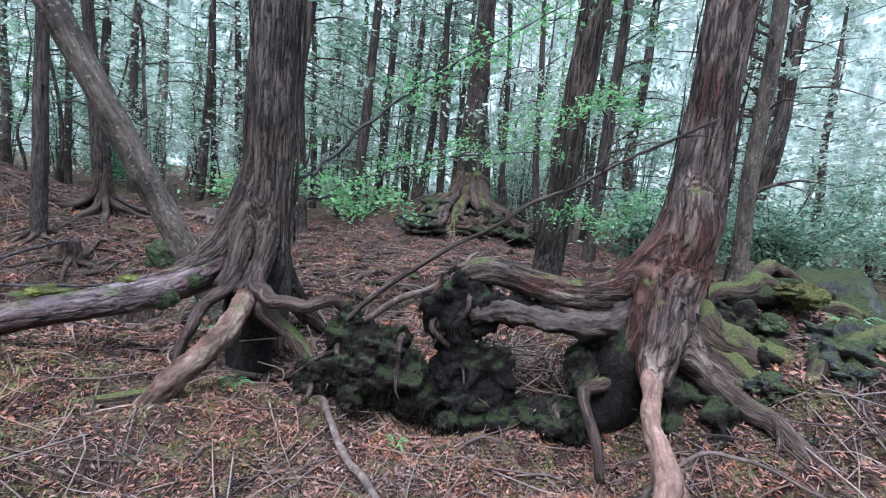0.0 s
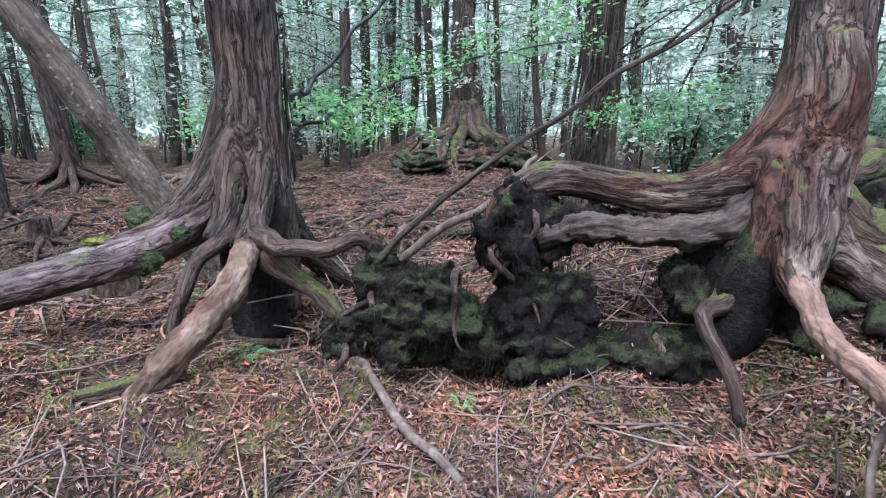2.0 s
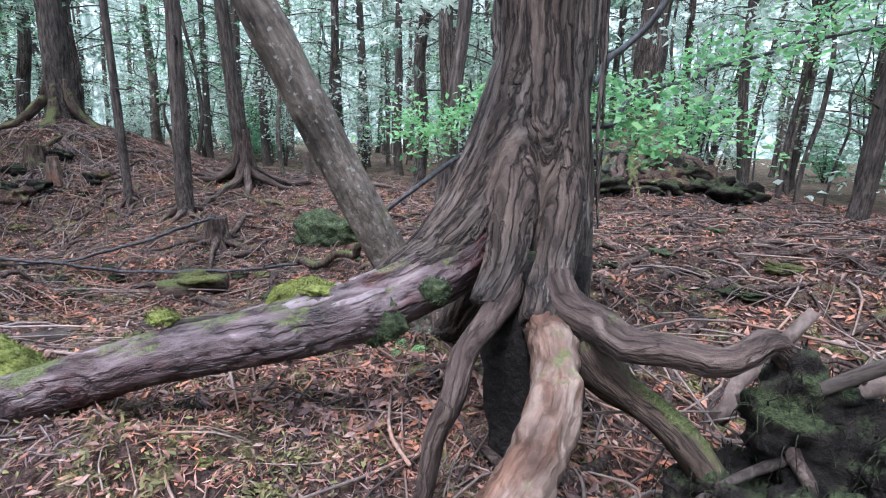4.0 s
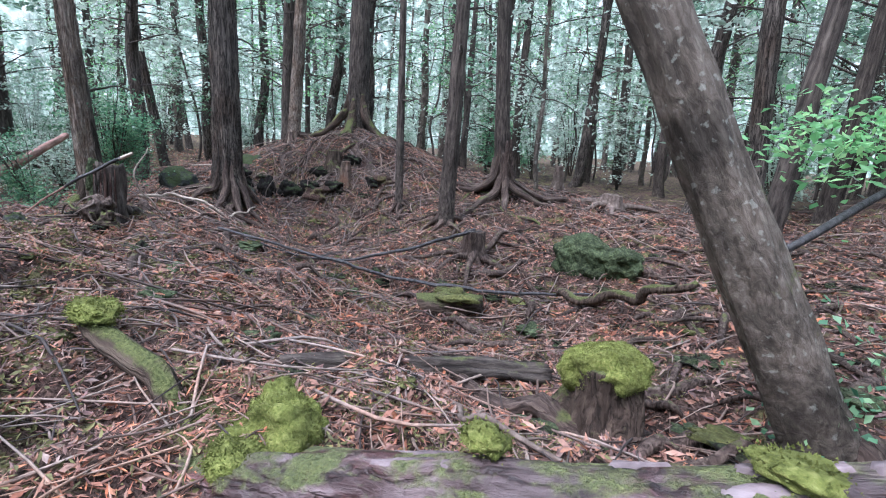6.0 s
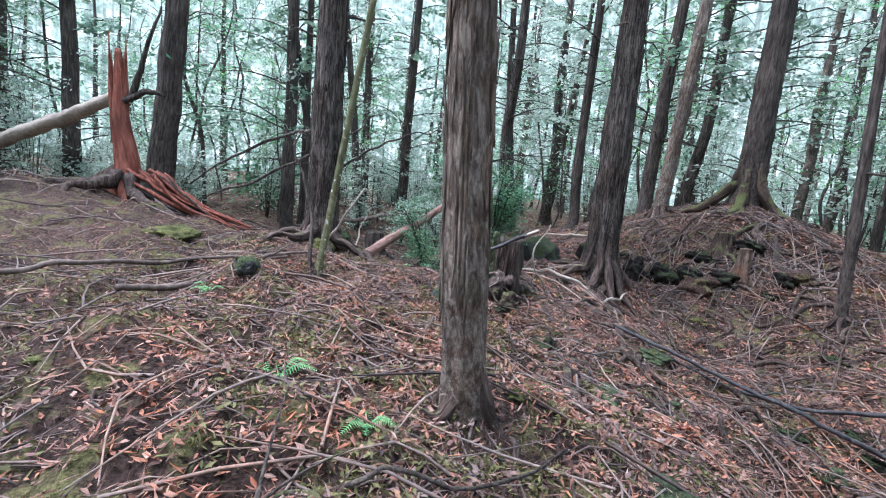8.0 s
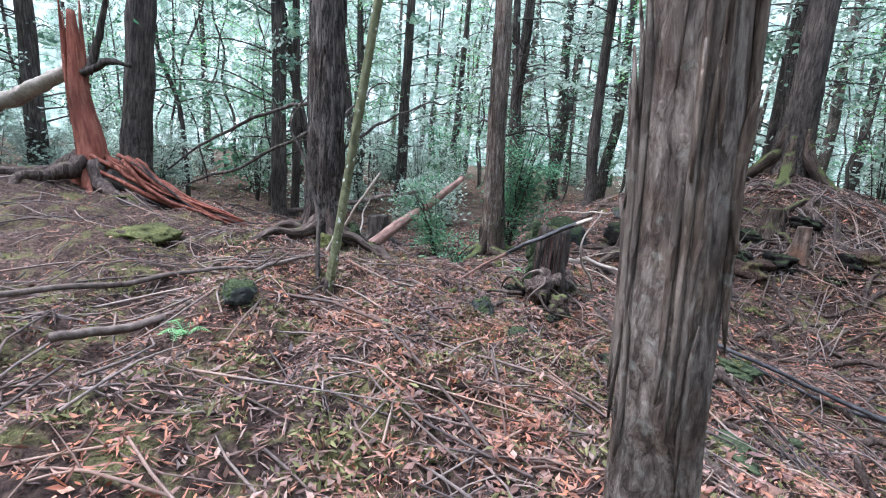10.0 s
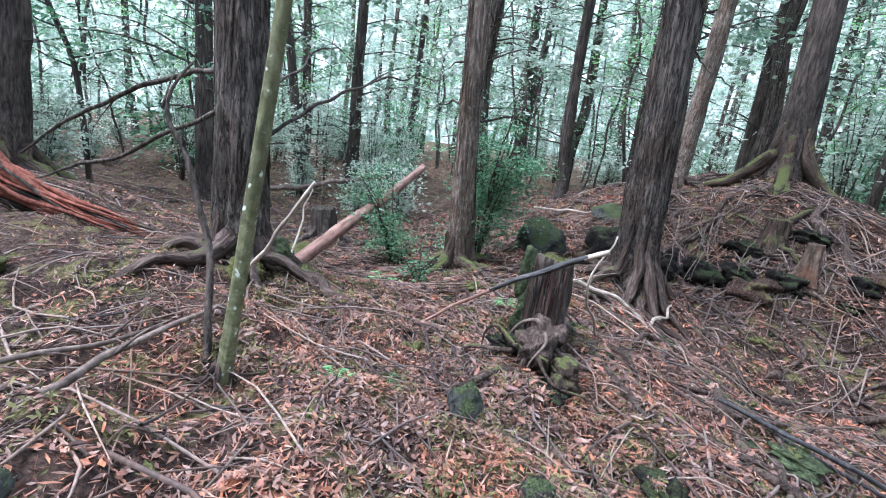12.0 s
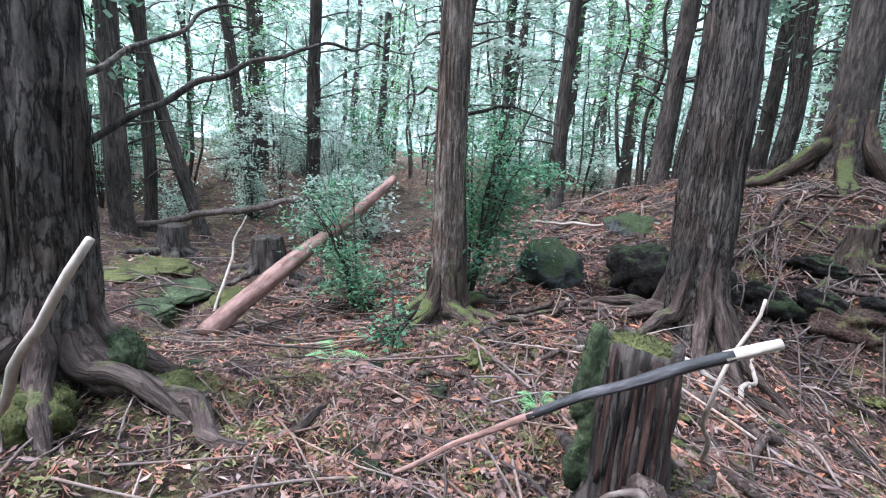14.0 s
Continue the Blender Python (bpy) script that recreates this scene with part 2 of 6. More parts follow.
SOIL = surface("forest_floor_humus", ((0.005, 0.003, 0.0026), (0.03, 0.018, 0.0142), (0.085, 0.054, 0.043), (0.15, 0.1, 0.08)), 42, (1, 1, 1), 0.95, 1.0, 0.04, moss=0.46, moss_cols=((0.05, 0.048, 0.02), (0.19, 0.175, 0.072)), up_bias=0.03, stain=0.5, stain_scale=0.9)
LEAF = leafy("green_leaves", ((0.05, 0.14, 0.08), (0.09, 0.22, 0.12), (0.15, 0.31, 0.17), (0.26, 0.42, 0.22)), trans=0.5)
LEAF_DARK = leafy("conifer_sprays", ((0.08, 0.154, 0.106), (0.145, 0.245, 0.168), (0.23, 0.345, 0.24), (0.34, 0.445, 0.31)), trans=0.5)
# Distance haze is mixed into these leaf colours; the air itself is clear.
LEAF_HAZED = leafy("haze_tinted_leaves", ((0.235, 0.31, 0.245), (0.355, 0.45, 0.36), (0.49, 0.575, 0.475), (0.64, 0.695, 0.615)), trans=0.55)
LEAF_BRIGHT = leafy("young_maple_leaves", ((0.12, 0.30, 0.12), (0.20, 0.44, 0.18), (0.34, 0.56, 0.24)), trans=0.5)
LITTER = litter_mat("fallen_needles_and_leaves", ((0.0291, 0.018, 0.017), (0.132, 0.0653, 0.0499), (0.228, 0.107, 0.0734), (0.277, 0.16, 0.123), (0.333, 0.139, 0.0706), (0.166, 0.1, 0.0868), (0.346, 0.237, 0.195), (0.0833, 0.0445, 0.0381), (0.208, 0.119, 0.114)))
DRY_LEAF = litter_mat("curled_dry_leaves", ((0.04, 0.022, 0.019), (0.15, 0.068, 0.046), (0.24, 0.1, 0.058), (0.09, 0.046, 0.04), (0.25, 0.15, 0.115), (0.18, 0.085, 0.066), (0.29, 0.205, 0.175), (0.07, 0.04, 0.036), (0.27, 0.135, 0.07), (0.14, 0.105, 0.1)), 0.6)
TWIGS = litter_mat("fallen_twigs", ((0.022, 0.016, 0.015), (0.0892, 0.0617, 0.0522), (0.161, 0.118, 0.102), (0.25, 0.196, 0.169), (0.0595, 0.0393, 0.0339)))
MOSS_FLOOR = surface("olive_floor_moss", ((0.026, 0.028, 0.011), (0.075, 0.078, 0.027), (0.145, 0.145, 0.054)), 48, (1, 1, 1), 0.95, 1.0, 0.02, stain=0.5, stain_scale=5)
MOSS_LEAF = leafy("moss_sprig_green", ((0.06, 0.058, 0.022), (0.12, 0.115, 0.042), (0.21, 0.195, 0.075)), 0.8, 0.2)

# ---- mesh helpers ----
rng = np.random.default_rng(7)
ORIGIN = {}


def mesh_of(name, geom, material, off=(0, 0, 0), smooth=True):
    V, F = geom
    me = bpy.data.meshes.new(name)
    me.from_pydata(((np.asarray(V, float) - np.asarray(off, float)) * UNIT).tolist(), [], F.tolist() if hasattr(F, "tolist") else F)
    me.materials.append(material)
    if material.name in FLOWING:
        kept = FLOW.get(id(V))
        fl = kept[1] if kept and kept[0] is V else np.asarray(V, float) - np.asarray(off, float)
        me.attributes.new("flow", "FLOAT_VECTOR", "POINT").data.foreach_set("vector", (fl * UNIT).astype(np.float32).ravel())
    if smooth:
        me.polygons.foreach_set("use_smooth", np.ones(len(me.polygons), dtype=bool))
    me.update()
    return me


def thing(name, base, label, category, group="", kind=""):
    ob = new(name)
    ob.location = Vector(base) * UNIT
    ORIGIN[ob] = np.array(base, float)
    return tagged(ob, label, category, group, kind)


def part(name, geom, material, parent, label="", smooth=True, kind=""):
    """One mesh under a thing; its points are given in the world."""
    ob = new(name, mesh_of(name, geom, material, ORIGIN[parent], smooth))
    ob.parent = parent
    ORIGIN[ob] = ORIGIN[parent]
    return tagged(ob, label, kind=kind)


def solo(name, geom, material, label, category, base=None, group="", kind="", smooth=True):
    """A thing that is one mesh."""
    V = np.asarray(geom[0], float)
    base = V.mean(axis=0) if base is None else np.array(base, float)
    ob = new(name, mesh_of(name, geom, material, base, smooth))
    ob.location = Vector(base) * UNIT
    ORIGIN[ob] = base
    return tagged(ob, label, category, group, kind)


def join(geoms):
    Vs, Fs, k = [], [], 0
    for V, F in geoms:
        V = np.asarray(V, float)
        Vs.append(V)
        Fs += [[i + k for i in f] for f in (F.tolist() if hasattr(F, "tolist") else F)]
        k += len(V)
    return np.concatenate(Vs), Fs


def spline(pts, n):
    """Catmull-Rom through the points, n samples."""
    P = np.asarray(pts, float)
    if len(P) == 2:
        s = np.linspace(0, 1, n)[:, None]
        return P[0] * (1 - s) + P[1] * s
    Q = np.vstack([2 * P[0] - P[1], P, 2 * P[-1] - P[-2]])
    u = np.linspace(0, len(P) - 1 - 1e-9, n)
    i = u.astype(int)
    f = (u - i)[:, None]
    a, b, c, d = Q[i], Q[i + 1], Q[i + 2], Q[i + 3]
    return 0.5 * (2 * b + (c - a) * f + (2 * a - 5 * b + 4 * c - d) * f ** 2 + (3 * b - a - 3 * c + d) * f ** 3)


def wave(V, size, seed, octaves=4):
    """Smooth noise from sums of sines, in numpy."""
    r = np.random.default_rng(seed)
    out = np.zeros(len(V))
    for o in range(octaves):
        for _ in range(5):
            k = r.normal(size=3)
            k *= 2 * math.pi / (size * 0.55 ** o) / np.linalg.norm(k) * r.uniform(0.7, 1.3)
            out += 0.62 ** o * np.sin(V @ k + r.uniform(0, 6.28)) / 3
    return out


def tube(pts, rad, n=None, sides=10, rough=0.08, grain=0.0, seed=0, lobe=None, wob=0.0, cap=True):
    """A tapered limb along a bent line. lobe: (count, strength, reach) for buttresses at its foot."""
    P = np.asarray(pts, float)
    length = np.linalg.norm(np.diff(P, axis=0), axis=1).sum()
    n = n or max(4, int(length / 0.06))
    C = spline(P, n)
    s = np.linspace(0, 1, n)
    R = np.interp(s, np.linspace(0, 1, len(rad)), rad)
    if wob:
        for ax in range(3):
            C[:, ax] += wob * wave(np.column_stack([s * length, s * 0 + ax * 7.3, s * 0]), 0.5, seed + ax, 2) * np.sin(np.pi * s) ** 0.5
    T = np.gradient(C, axis=0)
    T /= np.linalg.norm(T, axis=1)[:, None] + 1e-9
    ref = np.array([0.31, 0.95, 0.05]) if abs(T[0][2]) > 0.7 else np.array([0.02, 0.03, 1.0])
    X = np.zeros_like(C)
    x = np.cross(ref, T[0])
    for i in range(n):
        x = x - T[i] * (x @ T[i])
        x /= np.linalg.norm(x) + 1e-9
        X[i] = x
    Y = np.cross(T, X)
    a = np.linspace(0, 2 * np.pi, sides, endpoint=False)
    circ = np.cos(a)[None, :, None] * X[:, None] + np.sin(a)[None, :, None] * Y[:, None]
    V = C[:, None] + circ * R[:, None, None]
    k = np.ones((n, sides))
    if lobe:
        cnt, st, reach = lobe
        d = s * length
        ph = seed * 1.7
        k += (st * np.exp(-d / reach))[:, None] * (0.5 + 0.5 * np.cos(cnt * a + ph + 0.7 * np.sin(a * 2 + ph)))[None] ** 1.3
    if rough:
        k += rough * wave((C[:, None] * 0.5 + circ * 0.6).reshape(-1, 3), 0.5, seed + 11, 3).reshape(n, sides)
    if grain:
        r = np.random.default_rng(seed + 5)
        g = np.zeros((n, sides))
        for j in range(12):
            f = int(r.integers(5, max(6, sides // 3)))
            g += (0.6 - np.abs(np.sin(0.5 * (f * 2 * a[None] + r.uniform(0, 6.28) + 1.4 * np.sin(s[:, None] * length * r.uniform(0.5, 2.2) + r.uniform(0, 6.28)))))) / 4
        k += grain * g
    V = (C[:, None] + circ * (R[:, None] * k)[..., None]).reshape(-1, 3)
    i = np.arange(n - 1)[:, None] * sides
    j = np.arange(sides)[None]
    F = np.stack([i + j, i + (j + 1) % sides, i + sides + (j + 1) % sides, i + sides + j], -1).reshape(-1, 4).tolist()
    if cap:
        F.append(list(range(sides))[::-1])
        F.append([(n - 1) * sides + q for q in range(sides)])
    if sides >= 12:
        rk = R[:, None] * (0.5 + 0.5 * k)
        FLOW[id(V)] = (V, np.stack([np.cos(a)[None] * rk, np.sin(a)[None] * rk, np.repeat((s * length)[:, None], sides, 1)], -1).reshape(-1, 3) + seed * 0.37)
    return V, F


def fused(lines, voxel=0.012, seed=0, bark=0.008, fibre=0.05, smooth=6, lump=0.0, blobs=()):
    """Limbs (points, radii) and lumps grown together into one skin, furrowed along the limbs."""
    V, F = join([tube(p, q, None, 24, 0.1, 0, seed + i) for i, (p, q) in enumerate(lines)] + list(blobs))
    me = bpy.data.meshes.new("skin")
    me.from_pydata(V.tolist(), [], F)
    ob = bpy.data.objects.new("skin", me)
    scene.collection.objects.link(ob)
    md = ob.modifiers.new("a", "REMESH")
    md.mode = "VOXEL"
    md.voxel_size = voxel
    md = ob.modifiers.new("b", "SMOOTH")
    md.iterations = smooth
    md.factor = 0.6
    out = bpy.data.meshes.new_from_object(ob.evaluated_get(bpy.context.evaluated_depsgraph_get()))
    n = len(out.vertices)
    V, N = np.empty(n * 3), np.empty(n * 3, np.float32)
    out.vertices.foreach_get("co", V)
    out.vertices.foreach_get("normal", N)
    V, N = V.reshape(-1, 3), N.reshape(-1, 3).astype(float)
    F = [list(p.vertices) for p in out.polygons]
    bpy.data.objects.remove(ob)
    bpy.data.meshes.remove(me)
    bpy.data.meshes.remove(out)
    fl = V.copy()
    if lines:
        top = max(p[0][2] for p, q in lines)
        C, X, Y, S, Q = [], [], [], [], []
        for p, q in lines:
            c = spline(p, 60)
            t = np.gradient(c, axis=0)
            step = np.linalg.norm(t, axis=1)
            t /= step[:, None]
            x = np.array([1.0, 0.2, 0.1])
            for i in range(60):
                x = x - t[i] * (x @ t[i])
                x /= np.linalg.norm(x)
                X.append(x)
                Y.append(np.cross(t[i], x))
            C.append(c)
            S.append(top - c[0][2] + np.cumsum(step))
            Q.append(np.interp(np.linspace(0, 1, 60), np.linspace(0, 1, len(q)), q))
        C, X, Y, S, Q = np.concatenate(C), np.array(X), np.array(Y), np.concatenate(S), np.concatenate(Q)
        for i in range(0, n, 4000):
            o = V[i:i + 4000, None] - C[None]
            w = np.exp(-(np.linalg.norm(o, axis=2) - Q[None]) / 0.025)
            w /= w.sum(axis=1)[:, None] + 1e-30
            fl[i:i + 4000] = np.stack([(w * (o * X[None]).sum(-1)).sum(1), (w * (o * Y[None]).sum(-1)).sum(1), (w * S[None]).sum(1)], 1)
    if bark:
        g = fl * np.array([1, 1, fibre])
        ridge = np.abs(wave(g, 0.07, seed + 3, 3)) * 0.8 + 0.6 * np.abs(wave(g * np.array([1, 1, 2.2]), 0.032, seed + 4, 2))
        V = V + N * (bark * (1.0 - 2.2 * np.exp(-ridge * 3.5)))[:, None]
    if lump:
        V = V + N * (lump * wave(V, 0.16, seed + 6, 4))[:, None]
    FLOW[id(V)] = (V, fl + seed * 0.37)
    return V, F


def leaves(C, size, r, flat=0.5, long=1.6):
    """One small bent leaf at each centre."""
    n = len(C)
    d = r.normal(size=(n, 3))
    d[:, 2] *= 1 - flat
    d /= np.linalg.norm(d, axis=1)[:, None]
    u = r.normal(size=(n, 3)) * np.array([1 - flat, 1 - flat, 1]) + np.array([0, 0, flat])
    w = np.cross(d, u)
    w /= np.linalg.norm(w, axis=1)[:, None] + 1e-9
    up = np.cross(w, d)
    s = (size * r.uniform(0.6, 1.4, n))[:, None]
    b = C - d * s * 0.5 * long
    t = C + d * s * 0.5 * long - up * s * 0.2 + w * s * r.normal(0, 0.15, (n, 1))
    e = r.uniform(-0.18, 0.18, (n, 1)) * long
    l = C + d * s * e + w * s * r.uniform(0.3, 0.5, (n, 1)) - up * s * r.uniform(-0.12, 0.2, (n, 1))
    q = C - d * s * e - w * s * r.uniform(0.3, 0.5, (n, 1)) - up * s * r.uniform(-0.12, 0.2, (n, 1))
    V = np.stack([b, l, t, q], 1).reshape(-1, 3)
    i = np.arange(n)[:, None] * 4
    return V, np.hstack([np.hstack([i, i + 1, i + 2]), np.hstack([i, i + 2, i + 3])]).reshape(-1, 3)


def blob(c, r, seed=0, rough=0.25, n=3, size=0.5, square=0.0):
    """A lumpy boulder or cushion."""
    bm = bmesh.new()
    bmesh.ops.create_icosphere(bm, subdivisions=n, radius=1.0)
    V = np.array([v.co[:] for v in bm.verts])
    F = [[v.index for v in f.verts] for f in bm.faces]
    bm.free()
    if square:
        V = np.sign(V) * np.abs(V) ** (1 - square)
    k = 1 + rough * wave(V, 2.2 * size, seed, 4)
    return V * k[:, None] * np.asarray(r) + np.asarray(c), F


# ---- ground ----
GROUND_BASE = 0.04
MOUNDS = [
    (-0.3, 3, -0.29, 1.6),
    (-1.35, 3.0, 0.17, 0.5),
    (1.1, 2.85, -0.13, 0.4),
    (2.8, 3.1, 0.62, 1.15),
    (3.5, 6, 0.56, 2.5),
    (0.6, 15.3, 1.07, 1.8),
    (0.2, 19, 0.26, 3),
    (-5.2, 2.6, 0.4, 1.6),
    (-7.3, 1.8, 0.25, 1.5),
    (-8.6, 2.2, 0.06, 1.2),
    (-10.2, 2.2, 0.28, 0.9),
    (-9.8, 0.4, -0.05, 1.8),
    (-12, -1, 0.87, 2.5),
    (-5.2, 5.6, -0.65, 1.5),
    (-4.8, 7.8, -0.31, 1.6),
    (-7.3, 6.2, -0.03, 1.5),
    (-8.9, 7.1, -0.76, 1),
    (-10.6, 9.3, 0.43, 1.3),
    (-12.2, 11, 1.03, 2),
    (-7.4, 10.5, 0.24, 1.8),
    (-12, 3, -0.3, 1.6),
    (-16, 4, -0.58, 3.5),
    (-14.5, 9.2, 0.41, 2.2),
    (-10, 5.5, 0.29, 1.4),
    (-8.5, 4.2, -0.1, 1),
    (-3, 4.6, 0.1, 1.2),
    (-3.15, 4.95, -0.24, 0.45),
    (-11.25, 6.75, -0.75, 0.27),
    (-10.7, 7.9, -0.42, 0.5),
    (-10.5, 9.2, 0.22, 0.6),
]


def bed(x, y):
    x, y = np.asarray(x, float), np.asarray(y, float)
    z = np.full(x.shape, GROUND_BASE)
    for a, b, h, r in MOUNDS:
        z += h * np.exp(-((x - a) ** 2 + (y - b) ** 2) / (2 * r * r))
    return z


def gh(x, y):
    """The height of the ground, with its small unevenness."""
    x, y = np.asarray(x, float), np.asarray(y, float)
    V = np.stack([x.ravel(), y.ravel(), np.zeros(x.size)], 1)
    fade = np.exp(-np.hypot(x + 5, y - 4) / 60)
    return bed(x, y) + (0.05 * wave(V, 1.1, 3, 4) + 0.036 * wave(V, 0.3, 4, 2)).reshape(x.shape) * fade


def on(x, y, up=0.0):
    return (x, y, float(gh(x, y)) + up)


def axis(lo, hi, step, far):
    inner = np.arange(lo, hi, step)
    out = np.cumsum(np.geomspace(step * 1.5, far / 5, 34))
    return np.concatenate([lo - out[::-1], inner, inner[-1] + out])


xs, ys = axis(-15.5, 4.5, 0.07, 120), axis(-2.5, 12.5, 0.07, 120)
GX, GY = np.meshgrid(xs, ys)
GV = np.stack([GX.ravel(), GY.ravel(), gh(GX, GY).ravel()], 1)
nx, ny = len(xs), len(ys)
ii = (np.arange(ny - 1)[:, None] * nx + np.arange(nx - 1)[None]).ravel()
ground = solo("ground", (GV, np.stack([ii, ii + 1, ii + nx + 1, ii + nx], 1)), SOIL,
              "uneven forest floor of brown humus, needles and moss", "ground", (0, 0, 0), kind="structure")

# ---- trees ----


def crown_geom(seed, lo, hi, spread, count, size, trunk_r=0.1, lean=(0, 0)):
    """Limbs and their leaf sprays between two heights."""
    r = np.random.default_rng(seed)
    C, limbs = [], []
    n = max(6, int((hi - lo) * 2.6))
    per = count // n
    for i in range(n):
        h = lo + (hi - lo) * (i + r.uniform(0, 1)) / n
        a = r.uniform(0, 6.28)
        L = spread * (1.15 - 0.75 * (h - lo) / (hi - lo)) * r.uniform(0.6, 1.2)
        base = np.array([lean[0] * h, lean[1] * h, h])
        tip = base + np.array([math.cos(a) * L, math.sin(a) * L, r.uniform(-0.25, 0.3) * L])
        mid = (base + tip) / 2 + np.array([0, 0, 0.1 * L])
        limbs.append(tube([base, mid, tip], [0.022, 0.014, 0.004], 7, 4, 0, seed=seed + i))
        t = r.uniform(0.25, 1.05, per)
        c = base + (tip - base) * t[:, None] + r.normal(size=(per, 3)) * np.array([0.34, 0.34, 0.13]) * (0.4 + 0.5 * L * t)[:, None] * 0.5
        c[:, 2] -= 0.12 * t ** 2 * L
        C.append(c)
    return leaves(np.concatenate(C), size, r, 0.55, 1.7), join(limbs)


def tree(base, lean, dia, height=11.0, bark=BARK, label="", flare=0.9, reach=0.22, roots=5, root_len=0.9, seed=1, sides=28, bend=0.0,
         crown=(5.0, 1.7, 1500, 0.10), leaf=LEAF_DARK, stubs=5, grain=0.035, group="forest trees", mossy=False, root_mat=None, rx=1.0):
    """A standing tree: buttressed trunk, surface roots, dead limbs and crown."""
    r = np.random.default_rng(seed)
    x, y, z = base
    ob = thing("tree", base, label, "tree", group)
    h = np.array([-0.25, 0.0, 0.3, 0.8, 1.6, 3.0, 5.0, height])
    px = x + lean[0] * h + bend * np.sin(h * 0.5) * 0.3
    py = y + lean[1] * h + bend * np.cos(h * 0.6 + seed) * 0.15
    rad = dia / 2 * np.array([1.25, 1.15, 1.05, 1.0, 0.96, 0.88, 0.74, 0.2])
    hs = spline(np.stack([px, py, z + h], 1), 70)
    part("trunk", tube(hs, rad_at(h, rad, hs[:, 2] - z), 150, sides, 0.07, grain, seed, (roots or 3, flare, reach)), bark, ob)
    for i in range(roots):
        a = 6.28 * (i + r.uniform(-0.25, 0.25)) / roots + seed
        L = root_len * r.uniform(0.6, 1.3)
        q = []
        for k, up in ((0.25, 0.2), (0.45, 0.085), (0.75, 0.025), (1.1, 0.0), (1.5, -0.08)):
            d = dia * 0.45 + (L * k if k > 0.25 else 0)
            d = dia * 0.25 if k == 0.25 else dia * 0.5 + L * (k - 0.35)
            aa = a + (k - 0.3) * r.uniform(-0.6, 0.6)
            qx, qy = x + math.cos(aa) * d, y + math.sin(aa) * d
            q.append((qx, qy, float(gh(qx, qy)) + up * (0.6 + dia)))
        part("root", tube(q, [dia * 0.24, dia * 0.19, dia * 0.12, dia * 0.08, 0.012], 20, 14, 0.16, 0.05, seed + i, None, 0.03), root_mat or (MOSSY_WOOD if mossy else bark if bark is BARK else ROOT), ob)
    for i in range(stubs):
        hh = r.uniform(1.6, 5.5)
        a = r.uniform(0, 6.28)
        L = r.uniform(0.4, 1.5)
        p0 = np.array([x + lean[0] * hh, y + lean[1] * hh, z + hh])
        d = np.array([math.cos(a), math.sin(a), r.uniform(-0.2, 0.25)])
        part("dead_limb", tube([p0, p0 + d * L * 0.5 + [0, 0, 0.08], p0 + d * L], [0.02, 0.013, 0.003], 9, 5, 0.1, seed=seed + i, wob=0.04), BARK_DARK, ob)
    if crown:
        lo, spread, cnt, size = crown
        lv, lb = crown_geom(seed + 50, lo, height + 0.3, spread, cnt, size, lean=lean)
        part("branchwork", (lb[0] + np.array(base), lb[1]), BARK_DARK, ob, kind="stuff")
        part("crown", (lv[0] + np.array(base), lv[1]), leaf, ob, smooth=False)
    return ob


def rad_at(h, rad, q):
    return np.interp(q, h, rad)


# the two big trees of the first clearing
def old_tree(base, lines, bark, label, seed, lean, voxel=0.012):
    """A big cypress whose trunk, buttresses and arching roots have grown into one body."""
    ob = thing("tree", base, label, "tree", "forest trees")
    part("trunk", fused(lines, voxel, seed), bark, ob)
    p, q = np.array(lines[0][0], float), lines[0][1]
    d = np.array([lean[0], lean[1], 1.0])
    part("upper_trunk", tube([p[0] - d * 0.3, p[0] + d * 2, p[0] + d * 5, p[0] + d * 8.5], [q[0] * 0.98, q[0] * 0.9, q[0] * 0.7, 0.04], 60, 40, 0.07, 0.05, seed), bark, ob)
    lv, lb = crown_geom(seed + 50, 5.5, 12.3, 1.9, 1300, 0.1, lean=lean)
    o = np.array([p[0][0] - lean[0] * 3.5, p[0][1] - lean[1] * 3.5, 0.6])
    part("branchwork", (lb[0] + o, lb[1]), BARK_DARK, ob, kind="stuff")
    part("crown", (lv[0] + o, lv[1]), LEAF_DARK, ob, smooth=False)
    return ob


